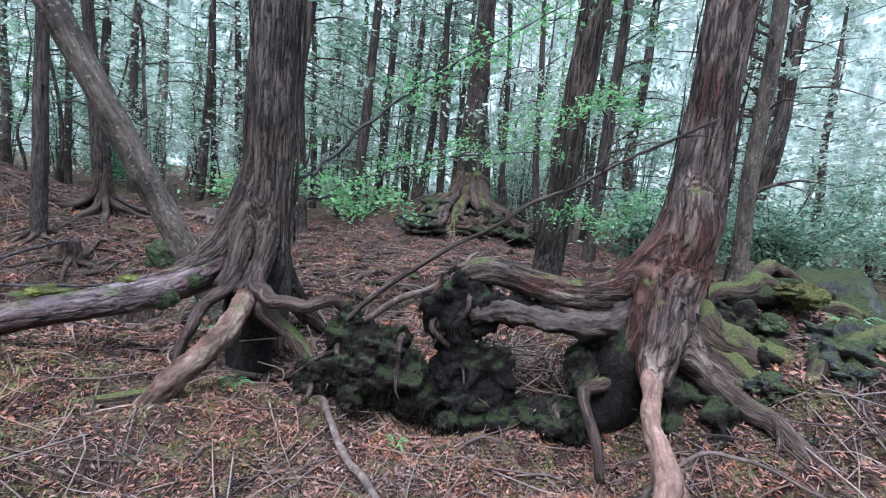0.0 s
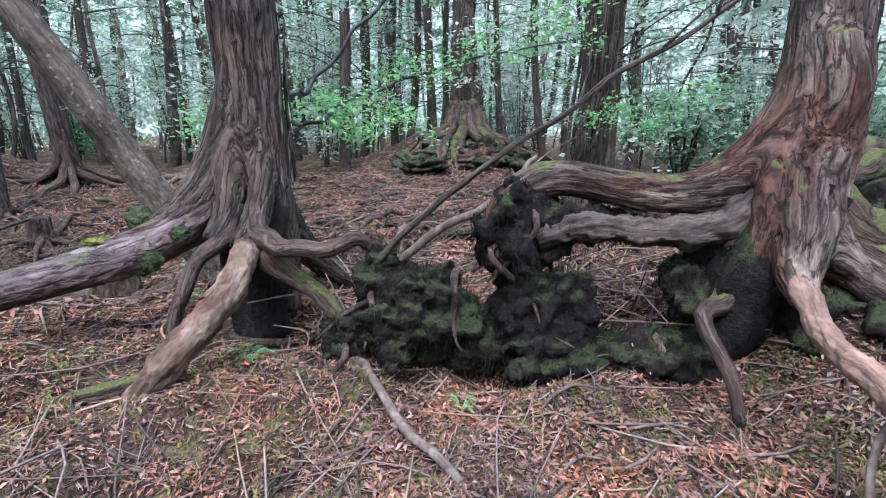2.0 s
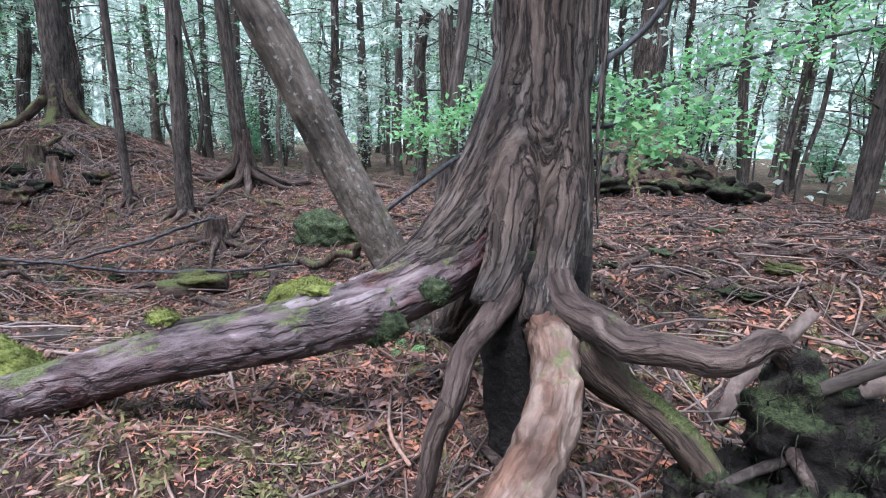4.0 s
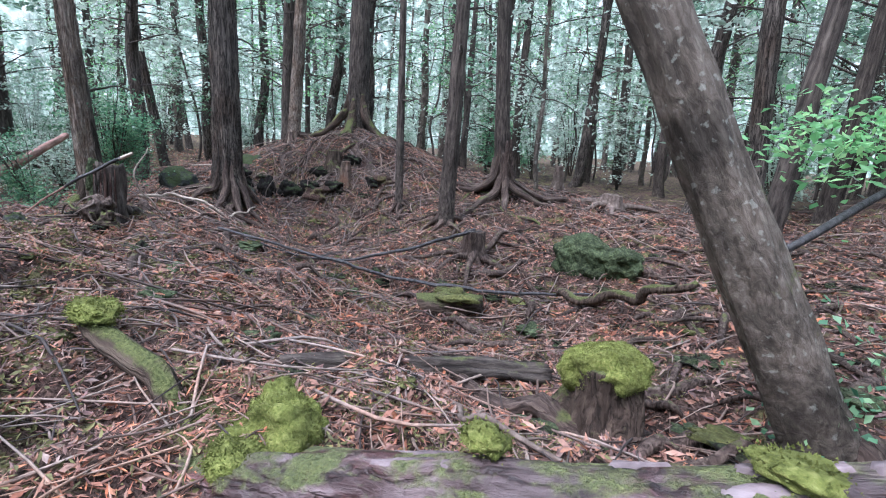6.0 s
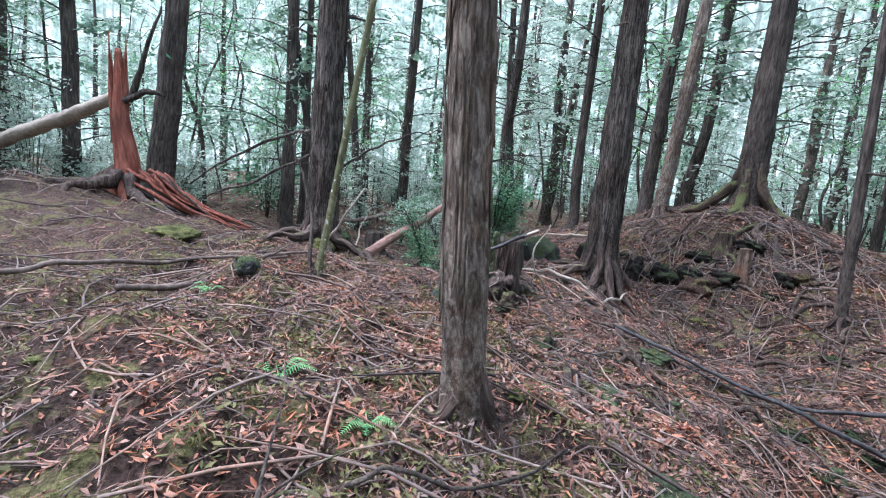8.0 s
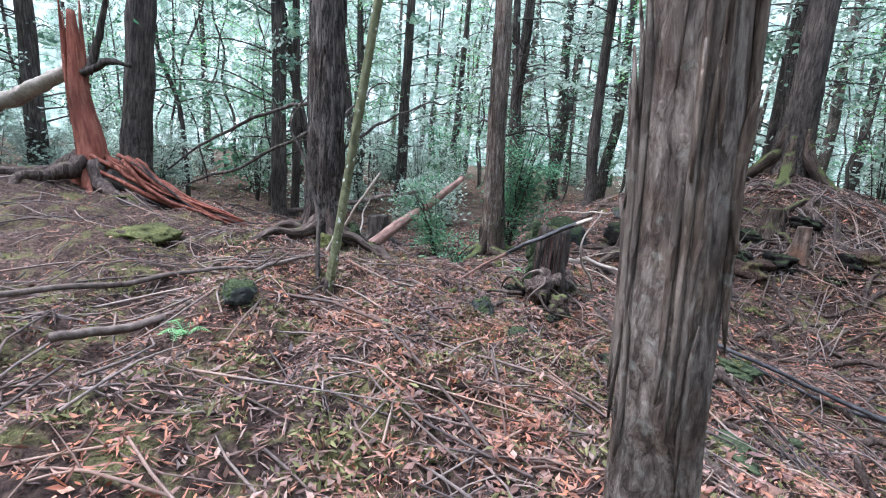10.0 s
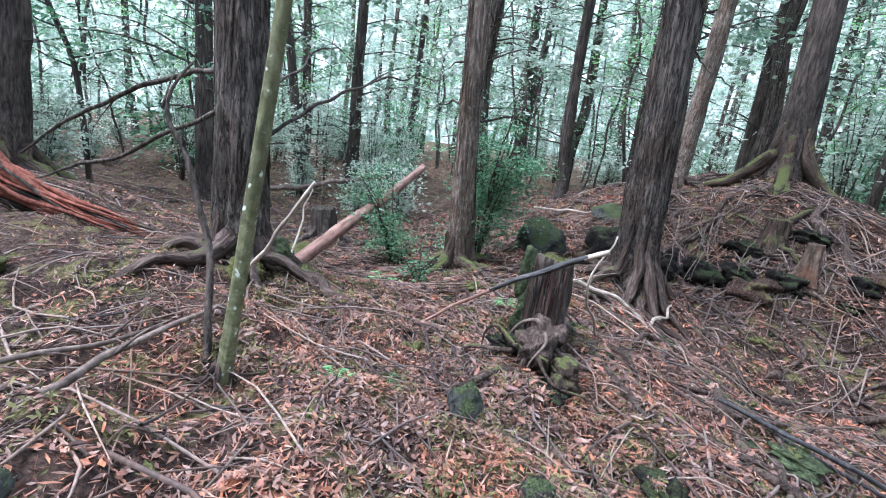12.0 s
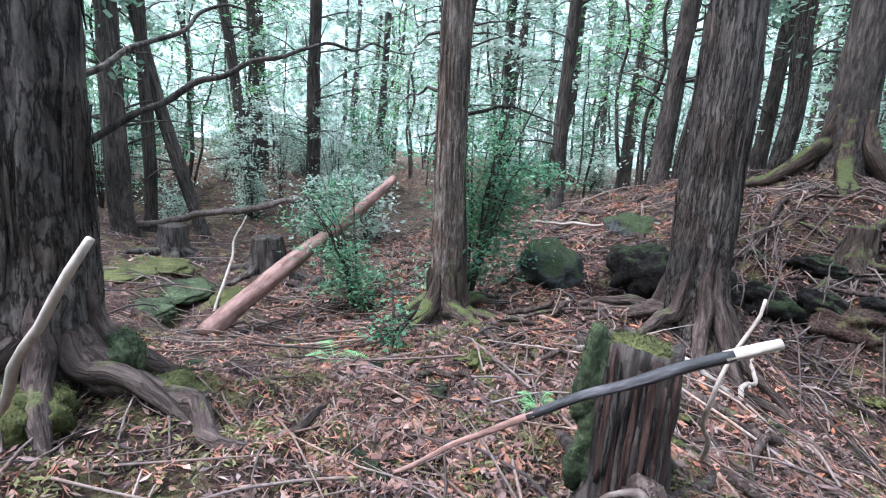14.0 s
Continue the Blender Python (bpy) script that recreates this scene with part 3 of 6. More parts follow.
tree_a = old_tree((-1.45, 3.9, 0.0), [
    ([(-1.56, 4.28, 4.0), (-1.53, 4.2, 2.8), (-1.5, 4.12, 1.8), (-1.47, 4.04, 1.2), (-1.43, 3.98, 0.7), (-1.4, 3.95, 0.25)], [0.185, 0.195, 0.205, 0.215, 0.21, 0.19]),
    ([(-1.53, 4.14, 1.95), (-1.6, 4.04, 1.4), (-1.7, 3.93, 1.06), (-1.84, 3.81, 0.85), (-2.08, 3.68, 0.68)], [0.1, 0.145, 0.15, 0.125, 0.06]),
    ([(-1.44, 4.05, 1.7), (-1.37, 3.97, 1.1), (-1.33, 3.9, 0.6), (-1.3, 3.86, 0.1)], [0.09, 0.115, 0.11, 0.1]),
    ([(-1.55, 4.2, 1.5), (-1.66, 4.3, 0.8), (-1.85, 4.5, 0.3), (-2.05, 4.75, 0.0)], [0.1, 0.14, 0.12, 0.07]),
    ([(-1.55, 4.0, 1.5), (-1.56, 3.84, 1.1), (-1.58, 3.72, 0.82), (-1.64, 3.6, 0.66)], [0.06, 0.085, 0.08, 0.06]),
    ([(-1.38, 3.98, 1.45), (-1.36, 3.8, 1.0), (-1.4, 3.66, 0.74), (-1.42, 3.5, 0.64)], [0.05, 0.075, 0.08, 0.075]),
    ([(-1.42, 4.15, 1.0), (-1.3, 4.28, 0.5), (-1.1, 4.45, 0.2), (-0.8, 4.6, -0.05)], [0.08, 0.1, 0.08, 0.04]),
], BARK, "tall cypress with furrowed grey-brown bark on arching bare roots", 3, (-0.02, 0.07))
tree_b = old_tree((1.5, 3.0, 0.0), [
    ([(1.83, 3.42, 4.2), (1.77, 3.3, 2.6), (1.71, 3.2, 1.95), (1.64, 3.1, 1.55), (1.55, 3.01, 1.2), (1.43, 2.89, 0.85), (1.38, 2.83, 0.55)], [0.14, 0.15, 0.16, 0.195, 0.195, 0.18, 0.14]),
    ([(1.66, 3.14, 1.8), (1.5, 3.08, 1.34), (1.27, 3.1, 1.08), (1.0, 3.14, 1.0), (0.7, 3.2, 1.03), (0.42, 3.3, 1.07), (0.2, 3.3, 1.0), (0.07, 3.24, 0.84), (0.06, 3.2, 0.6)], [0.09, 0.14, 0.13, 0.1, 0.09, 0.09, 0.085, 0.07, 0.045]),
    ([(1.55, 3.0, 1.2), (1.58, 2.88, 0.85), (1.75, 2.8, 0.66), (2.1, 2.72, 0.52)], [0.1, 0.12, 0.09, 0.06]),
    ([(1.47, 2.9, 1.15), (1.4, 2.76, 0.88), (1.34, 2.68, 0.72), (1.31, 2.55, 0.6)], [0.08, 0.11, 0.08, 0.05]),
    ([(1.62, 3.0, 1.75), (1.6, 2.93, 1.5), (1.55, 2.9, 1.3)], [0.06, 0.1, 0.07]),
], BARK_SHAGGY, "tall cypress with shaggy brown bark standing on stilt roots", 8, (0.05, 0.06))


def root(ob, pts, rad, mat=ROOT, seed=1, sides=16, wob=0.03, rough=0.14, grain=0.05, name="root", label=""):
    return part(name, tube(pts, rad, None, sides, rough, grain, seed, None, wob), mat, ob, label)


LOG_LINE = [(-1.6, 3.95, 0.98), (-1.78, 3.83, 0.79), (-2.05, 3.68, 0.62), (-2.45, 3.5, 0.5), (-3.0, 3.32, 0.36), (-3.45, 3.15, 0.22), (-3.95, 3.0, 0.07)]
part("root", fused([(LOG_LINE, [0.1, 0.14, 0.134, 0.118, 0.105, 0.098, 0.08]),
                    ([(-3.0, 3.33, 0.36), (-3.35, 3.3, 0.24), (-3.6, 3.34, 0.12), (-3.9, 3.4, -0.02)], [0.07, 0.07, 0.06, 0.05])], 0.011, 21, 0.009, 0.16), LOG_BARK, tree_a, "thick horizontal root with purple-brown flaking bark and moss")
part("root", fused([([(-1.44, 3.75, 0.72), (-1.42, 3.6, 0.64), (-1.37, 3.36, 0.6), (-1.37, 3.15, 0.5), (-1.46, 2.97, 0.37), (-1.58, 2.82, 0.23), (-1.72, 2.76, 0.06)], [0.07, 0.08, 0.078, 0.076, 0.08, 0.078, 0.06])], 0.011, 22, 0.005, 0.12, 5, 0.008), PALE_ROOT, tree_a, "bare pale root worn smooth, mossy at its foot")
root(tree_a, [(-1.55, 2.88, 0.2), (-1.75, 2.84, 0.13), (-2.05, 2.84, 0.06), (-2.4, 2.86, -0.06)], [0.05, 0.042, 0.036, 0.02], MOSSY_WOOD, 19)
root(tree_a, [(-1.42, 3.92, 0.9), (-1.34, 3.62, 0.72), (-1.2, 3.4, 0.66), (-0.98, 3.3, 0.66), (-0.76, 3.42, 0.68), (-0.55, 3.5, 0.5)], [0.06, 0.068, 0.058, 0.048, 0.042, 0.028], ROOT, 23)
root(tree_a, [(-1.28, 3.5, 0.6), (-1.05, 3.4, 0.42), (-0.82, 3.32, 0.2), (-0.7, 3.3, 0.0)], [0.09, 0.06, 0.05, 0.04], MOSSY_WOOD, 24)
root(tree_a, [(-1.52, 3.9, 0.95), (-1.57, 3.64, 0.73), (-1.63, 3.42, 0.58), (-1.73, 3.25, 0.35), (-1.8, 3.16, 0.0)], [0.05, 0.055, 0.045, 0.038, 0.03], ROOT, 25)
# Dark plug that stands in for the shaded hollow under the trunk.
root(tree_a, [(-1.45, 3.9, 0.8), (-1.45, 3.75, 0.4), (-1.4, 3.7, -0.05)], [0.2, 0.17, 0.16], SOIL_SHADE, 27, 24)

part("root", fused([([(1.5, 3.02, 1.12), (1.2, 3.0, 0.86), (0.85, 3.06, 0.81), (0.55, 3.12, 0.83), (0.3, 3.2, 0.74)], [0.13, 0.095, 0.07, 0.07, 0.05])], 0.014, 32, 0.01, 0.1, 3, 0.015), BARK_DARK, tree_b, "dark root under a paler arching one")
# Near-black column; the dark of the hole beneath the foot is its colour.
root(tree_b, [(1.55, 3.0, 1.05), (1.35, 2.95, 0.6), (1.18, 2.95, 0.25), (1.1, 2.95, -0.1)], [0.2, 0.2, 0.17, 0.15], SOIL_SHADE, 33, 30)
part("root", fused([([(1.42, 2.82, 0.86), (1.343, 2.68, 0.71), (1.27, 2.48, 0.61), (1.17, 2.24, 0.56), (1.1, 1.98, 0.56), (1.04, 1.78, 0.55), (0.99, 1.66, 0.46), (0.95, 1.56, 0.28), (0.93, 1.5, -0.05)], [0.07, 0.055, 0.046, 0.043, 0.046, 0.055, 0.05, 0.046, 0.05]),
                    ([(1.06, 1.82, 0.54), (1.12, 1.7, 0.4), (1.16, 1.62, 0.15), (1.18, 1.58, -0.05)], [0.04, 0.034, 0.03, 0.025])], 0.01, 34, 0.004, 0.12, 5, 0.006), PINK_ROOT, tree_b, "bare pinkish-tan root worn smooth, bent like an elbow")
root(tree_b, [(1.2, 2.9, 0.55), (1.0, 2.74, 0.44), (1.02, 2.6, 0.28), (1.07, 2.5, 0.05)], [0.06, 0.04, 0.032, 0.025], ROOT, 36)
root(tree_b, [(1.6, 2.95, 0.8), (1.75, 2.72, 0.62), (1.95, 2.45, 0.5), (2.1, 2.05, 0.34), (2.2, 1.6, 0.16), (2.25, 1.2, 0.02)], [0.1, 0.07, 0.065, 0.06, 0.05, 0.04], ROOT, 37)
root(tree_b, [(1.75, 3.1, 0.8), (2.0, 2.85, 0.62), (2.4, 2.62, 0.5), (2.9, 2.36, 0.42), (3.6, 2.1, 0.3)], [0.13, 0.11, 0.1, 0.1, 0.08], MOSSY_WOOD, 38, 22)

root(tree_b, [(1.72, 3.05, 0.95), (2.05, 3.0, 0.72), (2.5, 2.95, 0.62), (3.1, 2.7, 0.6), (3.7, 2.4, 0.5)], [0.16, 0.15, 0.15, 0.14, 0.1], MOSSY_WOOD, 43, 22)


def bark_flakes(ob, line, rad, n, seed, lo, hi, mat, a0, a1, size=(0.05, 0.16), lift=0.008):
    """Ragged plates of bark that stand a little proud of a limb."""
    rr = np.random.default_rng(seed)
    C = spline(np.asarray(line, float), 120)
    R = np.interp(np.linspace(0, 1, 120), np.linspace(0, 1, len(rad)), rad)
    step = np.linalg.norm(np.diff(C, axis=0), axis=1).mean()
    for i in range(n):
        c0 = int(rr.uniform(lo, hi) * 119)
        a = rr.uniform(a0, a1)
        half = max(1, int(rr.uniform(*size) / step / 2))
        w = rr.uniform(0.1, 0.28)
        V = []
        rows = range(max(1, c0 - half), min(118, c0 + half) + 1)
        for m, k in enumerate(rows):
            T = C[k + 1] - C[k - 1]
            T /= np.linalg.norm(T)
            X = np.cross(T, (0, 0, 1.0))
            X /= np.linalg.norm(X)
            Y = np.cross(X, T)
            f = math.sin(math.pi * (m + 0.5) / len(rows)) ** 0.5
            for q in (-1.15, -1, -0.4, 0.3, 1, 1.15):
                b = a + w * f * q * (1 + rr.uniform(-0.12, 0.12)) + 0.02 * math.sin(k)
                up = R[k] * 1.01 + (lift * rr.uniform(0.6, 1.5) if abs(q) < 1.1 else -0.02)
                V.append(C[k] + (X * math.cos(b) + Y * math.sin(b)) * up)
        V = np.array(V)
        V[:6] -= (V[:6] - C[rows[0]]) * 0.25
        V[-6:] -= (V[-6:] - C[rows[-1]]) * 0.25
        F = [[m * 6 + j, m * 6 + j + 1, m * 6 + j + 7, m * 6 + j + 6] for m in range(len(rows) - 1) for j in range(5)]
        if F:
            part("bark_flake", (V, F), mat, ob)


LOG_RAD = [0.1, 0.14, 0.134, 0.118, 0.105, 0.098, 0.08]
bark_flakes(tree_a, LOG_LINE, LOG_RAD, 9, 751, 0.3, 0.8, FLAKE, 0.6, 2.6, (0.15, 0.4), 0.004)
bark_flakes(tree_a, LOG_LINE, LOG_RAD, 8, 752, 0.2, 0.7, FLAKE_RED, -1.2, 0.3, (0.2, 0.45), 0.003)


def bark_strips(ob, base, lean, dia, n, seed, top=3.2, mat=BARK):
    """Loose fibrous strips that peel from the trunk."""
    rr = np.random.default_rng(seed)
    for i in range(n):
        a = rr.uniform(0, 6.28)
        h0 = rr.uniform(0.35, top)
        L = rr.uniform(0.25, 0.9)
        q = []
        for k, lift in ((0, 0.012), (0.35, 0.002), (0.7, 0.002), (1, 0.018)):
            h = h0 + L * k
            R = dia / 2 * (1.03 - 0.03 * h) + lift + 0.002
            aa = a + 0.06 * math.sin(h * 3 + i)
            q.append((base[0] + lean[0] * h + R * math.cos(aa), base[1] + lean[1] * h + R * math.sin(aa), base[2] + h))
        w = rr.uniform(0.005, 0.012)
        part("bark_strip", tube(q, [w * 0.3, w, w, w * 0.25], 9, 5, 0.2, seed=i), mat, ob)


bark_strips(tree_a, (-1.42, 3.97, 0.42), (-0.035, 0.085), 0.44, 60, 701)
bark_strips(tree_b, (1.6, 3.02, 0.6), (0.065, 0.11), 0.35, 50, 702, 2.4)

# leaning tree and its small neighbour
lean_tree = tree((-2.15, 4.82, 0.0), (-0.485, -0.18), 0.25, 9, BARK_SMOOTH, "leaning pale-barked tree with a mossy foot", 0.35, 0.25, 3, 0.5, 12, 40, grain=0.02, crown=(6, 1.5, 900, 0.1), stubs=0)
tree(on(-2.8, 7.9), (0.06, 0.14), 0.2, 9, BARK_DARK, "thin dark trunk beside the leaning tree", 0.3, 0.2, 3, 0.5, 13, 16, crown=(4, 1.2, 500, 0.1), stubs=1)

# measured trees: x, y, lean x, lean y, diameter, bark, label, crown foot
STAND = [
    ((1.37, 5.75), (0.03, -0.05), 0.34, BARK, "brown cypress trunk behind an arching root", 5, 0.5),
    ((-10.3, 6.45), (-0.06, 0.035), 0.44, BARK, "tall cypress with stringy brown bark on spreading roots", 6, 1.0),
    ((-11.15, 9.95), (-0.08, 0.1), 0.46, BARK_DARK, "stout dark tree with a mossy foot on a mound", 6, 0.9),
    ((-10.1, 2.33), (-0.12, 0.0), 0.37, BARK, "tall furrowed cypress with spreading root buttresses", 6, 1.2),
    ((-11.5, 4.8), (-0.03, -0.02), 0.25, BARK_GREY, "flaky grey-brown tree with mossy root buttresses", 6, 1.1),
    ((-5.8, 2.8), (0.005, -0.08), 0.165, BARK_GREY, "slim flaky grey-brown tree with a swollen pale foot", 5, 0.14),
    ((-8.42, 2.27), (0.075, 0.13), 0.058, BARK_LICHEN, "thin green sapling trunk blotched with pale lichen", 3.5, 0.2),
    ((-8.2, 8.45), (-0.12, 0.1), 0.13, BARK_DARK, "thin leaning tree with mossy bark", 5, 0.4),
    ((-7.05, 8.35), (-0.02, 0.06), 0.24, BARK_DARK, "dark slender trunk on the slope", 5, 0.6),
    ((-7.08, 10.0), (-0.08, 0.0), 0.27, BARK_DARK, "mossy tree standing on a cage of exposed roots", 5, 1.4),
    ((-12.3, 9.05), (0.02, 0.06), 0.28, BARK_GREY, "brown trunk beside a stout tree on a mound", 5, 0.6),
    ((-15.2, -0.85), (0.02, 0.08), 0.5, BARK_DARK, "stout dark tree curving up from a mossy bank", 6, 0.9),
]
def arch_roots(ob, base, dia, n, h, reach, rad, mat, seed):
    """Raised roots that leave the trunk above the ground and bow down into it."""
    rr = np.random.default_rng(seed)
    for i in range(n):
        a = 6.28 * (i + rr.uniform(-0.3, 0.3)) / n
        hh, L = h * rr.uniform(0.7, 1.2), reach * rr.uniform(0.7, 1.3)
        c, sn = math.cos(a), math.sin(a)
        b = a + rr.normal(0, 0.35)
        q = [(base[0] + c * dia * 0.36, base[1] + sn * dia * 0.36, base[2] + hh * 1.5), (base[0] + c * dia * 0.44, base[1] + sn * dia * 0.44, base[2] + hh)]
        q.append((base[0] + c * dia * 0.62, base[1] + sn * dia * 0.62, base[2] + hh * 0.5))
        for f, u in ((0.4, 0.09), (0.75, 0.02), (1.1, -0.07)):
            x, y = base[0] + c * dia * 0.5 + math.cos(b) * L * f, base[1] + sn * dia * 0.5 + math.sin(b) * L * f
            q.append(on(x, y, u))
        part("root", tube(q, [rad * 0.3, rad * 0.8, rad, rad * 0.8, rad * 0.45, 0.012], 28, 14, 0.16, 0.06, seed + i, None, 0.02), mat, ob)


ARCHES = {1: (9, 0.45, 0.7, 0.06, ROOT), 2: (6, 0.5, 0.8, 0.1, MOSSY_WOOD), 3: (7, 0.28, 0.5, 0.05, ROOT), 4: (6, 0.42, 0.6, 0.08, MOSSY_WOOD), 9: (9, 0.7, 1.2, 0.075, ROOT), 11: (6, 0.5, 0.8, 0.12, MOSSY_WOOD)}
for k, ((x, y), ln, dia, bark, label, cf, rl) in enumerate(STAND):
    made_tree = tree(on(x, y, -0.02), ln, dia, 11, bark, label, (0.9 if k in (1, 3) else 0.8) if dia > 0.2 else 0.75 if k == 5 else 0.5, 0.38 if k in (1, 3) else 0.22, (3 if k in ARCHES else 6) if dia > 0.2 else 4, rl, 60 + 7 * k, 96 if dia > 0.3 else 48,
         crown=(cf, 1.7, 800, 0.1), stubs=4 if dia > 0.1 else 1, mossy=k in (2, 4, 9), root_mat=ROOT if k in (1, 3) else None, grain=0.06 if bark is BARK else 0.03)
    if k in ARCHES:
        n, h, reach, rad, mat = ARCHES[k]
        arch_roots(made_tree, on(x, y), dia, n, h, reach, rad, mat, 730 + 11 * k)
    if k in (4, 5):
        bark_strips(made_tree, on(x, y, -0.02), ln, dia, 90, 750 + k, 2.8, BARK_GREY)
    if bark is BARK:
        bark_strips(made_tree, on(x, y, -0.02), ln, dia, 50, 710 + k)
tree(on(-11.62, 4.98), (-0.08, -0.05), 0.2, 10, BARK_DARK, "dark second stem growing beside a flaky grey tree", 0.5, 0.2, 3, 0.5, 201, 32, crown=(6, 1.4, 800, 0.1))
far_root = tree(on(0.75, 14.6), (0.0, 0.0), 0.72, 13, BARK, "old thick tree clasping a rocky mound with its roots", 0.8, 0.4, 9, 2.0, 210, 60, crown=(6, 2.2, 1800, 0.12))

# background forest: four patterns of tree, repeated
PATTERNS = []
for k, (bark, lab) in enumerate(((BARK_DARK, "dark slender conifer of the deep forest"), (BARK, "brown cypress of the deep forest"), (BARK_DARK, "dark leaning tree of the deep forest"), (BARK_SMOOTH, "pale thin tree of the deep forest"))):
    r = np.random.default_rng(300 + k)
    ob = thing("tree", (0, 0, 0), lab, "tree", "deep forest trees")
    hs = np.array([-0.3, 0, 0.4, 1.5, 3, 5, 8, 12])
    bx = np.cumsum(r.normal(0, 0.06, 8))
    by = np.cumsum(r.normal(0, 0.06, 8))
    bx -= bx[1]
    by -= by[1]
    part("trunk", tube(np.stack([bx, by, hs], 1), 0.5 * np.array([1.5, 1.3, 1.05, 1, 0.92, 0.8, 0.6, 0.2]) * 0.3, 30, 12, 0.06, 0.02, 300 + k, (5, 0.7, 0.25)), bark, ob)
    dl = []
    for i in range(16):
        h = r.uniform(1.2, 8)
        a = r.uniform(0, 6.28)
        L = r.uniform(0.5, 1.8)
        p = np.array([np.interp(h, hs, bx), np.interp(h, hs, by), h])
        d = np.array([math.cos(a), math.sin(a), r.uniform(-0.2, 0.35)])
        dl.append(tube([p, p + d * L * 0.5 + [0, 0, 0.1], p + d * L], [0.02, 0.013, 0.004], 6, 4, 0, seed=i))
    part("twigwork", join(dl), BARK_DARK, ob, kind="stuff")
    lv, lb = crown_geom(340 + k, (2.2, 3.0, 3.6, 1.8)[k], 12.2, (1.9, 1.7, 1.8, 1.5)[k], 1700, 0.09)
    part("branchwork", lb, BARK_DARK, ob, kind="stuff")
    part("crown", lv, (LEAF_DARK, LEAF_HAZED, LEAF_HAZED, LEAF_HAZED)[k], ob, smooth=False)
    PATTERNS.append(ob)


def plant_tree(x, y, dia, ln=(0, 0), k=0, height=1.0, spin=0.0):
    m = Matrix.Translation(Vector((x, y, float(gh(x, y)) - 0.05)) * UNIT) @ Matrix.Rotation(ln[0], 4, "Y") @ Matrix.Rotation(-ln[1], 4, "X") @ Matrix.Rotation(spin, 4, "Z")
    s = dia / 0.3
    return copy_thing(PATTERNS[k], m @ Matrix.Diagonal((s ** 0.6, s ** 0.6, height, 1)))


MID = [(-2.4, 13.2, 0.27, 0.05, 0.0, 0), (-16.6, 1.65, 0.34, 0, 0, 0), (-17.1, 1.95, 0.15, 0, 0, 0), (-20, 5.1, 0.36, 0, 0, 0), (-18.8, 3.6, 0.2, -0.05, -0.1, 2),
       (-16.8, 2.75, 0.16, -0.1, -0.2, 2), (-20.5, 11.0, 0.42, 0, 0, 1), (-20.2, 12.6, 0.4, 0, 0, 1), (-13.6, 9.7, 0.3, 0, 0.03, 0), (-14.9, 8.6, 0.22, 0, 0.03, 2),
       (-19.5, -5.6, 0.4, 0, 0, 0), (-17.8, -3.4, 0.42, 0, 0, 0), (-17.2, -6.2, 0.55, 0, 0, 1), (-4.5, 13.0, 0.3, 0.04, 0, 1), (-6.2, 17.0, 0.26, 0, 0, 0),
       (5.8, 9.0, 0.3, 0.03, 0, 1), (3.4, 5.3, 0.12, -0.03, 0, 3), (-9, 17.5, 0.34, 0, 0, 1), (-11.5, 17.8, 0.3, 0, 0, 0), (-3.2, 11.3, 0.3, 0, 0, 1),
       (-2.3, 16.5, 0.28, 0.04, 0, 0), (-0.9, 17.2, 0.24, 0.05, 0, 2), (-13.8, 12.6, 0.26, 0, 0, 0), (-15.8, 6.9, 0.3, 0, 0, 1), (-9.3, 13.4, 0.22, 0, 0.02, 2),
       (7.4, 11.5, 0.32, 0.03, 0, 1), (3.4, 10.5, 0.26, 0.0, 0, 0), (5.4, 14.0, 0.35, 0.0, 0, 1)]
for j, (x, y, d, lx, ly, k) in enumerate(MID):
    plant_tree(x, y, d, (lx, ly), k, 1.0, j * 1.3)
r = np.random.default_rng(77)
spots = [(m[0], m[1]) for m in MID] + [s[0] for s in STAND]
path_xy = np.array([(0, 0), (-0.6, 1.0), (-1.8, 2.3), (-3.8, 2.3), (-5.1, 2.1), (-7.9, 3.0)])
made = 0
while made < 200:
    x, y = r.uniform(-42, 22), r.uniform(-22, 44)
    d = np.hypot(path_xy[:, 0] - x, path_xy[:, 1] - y).min()
    if d < 8.5 or (d < 12 and r.uniform() < 0.6) or d > 36 or min(math.hypot(x - a, y - b) for a, b in spots) < 1.1:
        continue
    if (-16 < x < -9 and -3 < y < 11) or (x < -15 and -14 < y < 6 and r.uniform() < 0.85):
        continue
    spots.append((x, y))
    plant_tree(x, y, r.uniform(0.1, 0.4), (r.normal(0, 0.05), r.normal(0, 0.05)), int(r.choice([0, 1, 2, 3], p=[0.3, 0.25, 0.2, 0.25])), r.uniform(0.85, 1.15), r.uniform(0, 6.28))
    made += 1
for ob in PATTERNS:
    x, y = {0: (-24, 20), 1: (12, 20), 2: (-30, -2), 3: (-14, 24)}[PATTERNS.index(ob)]
    ob.location = Vector(on(x, y, -0.05)) * UNIT


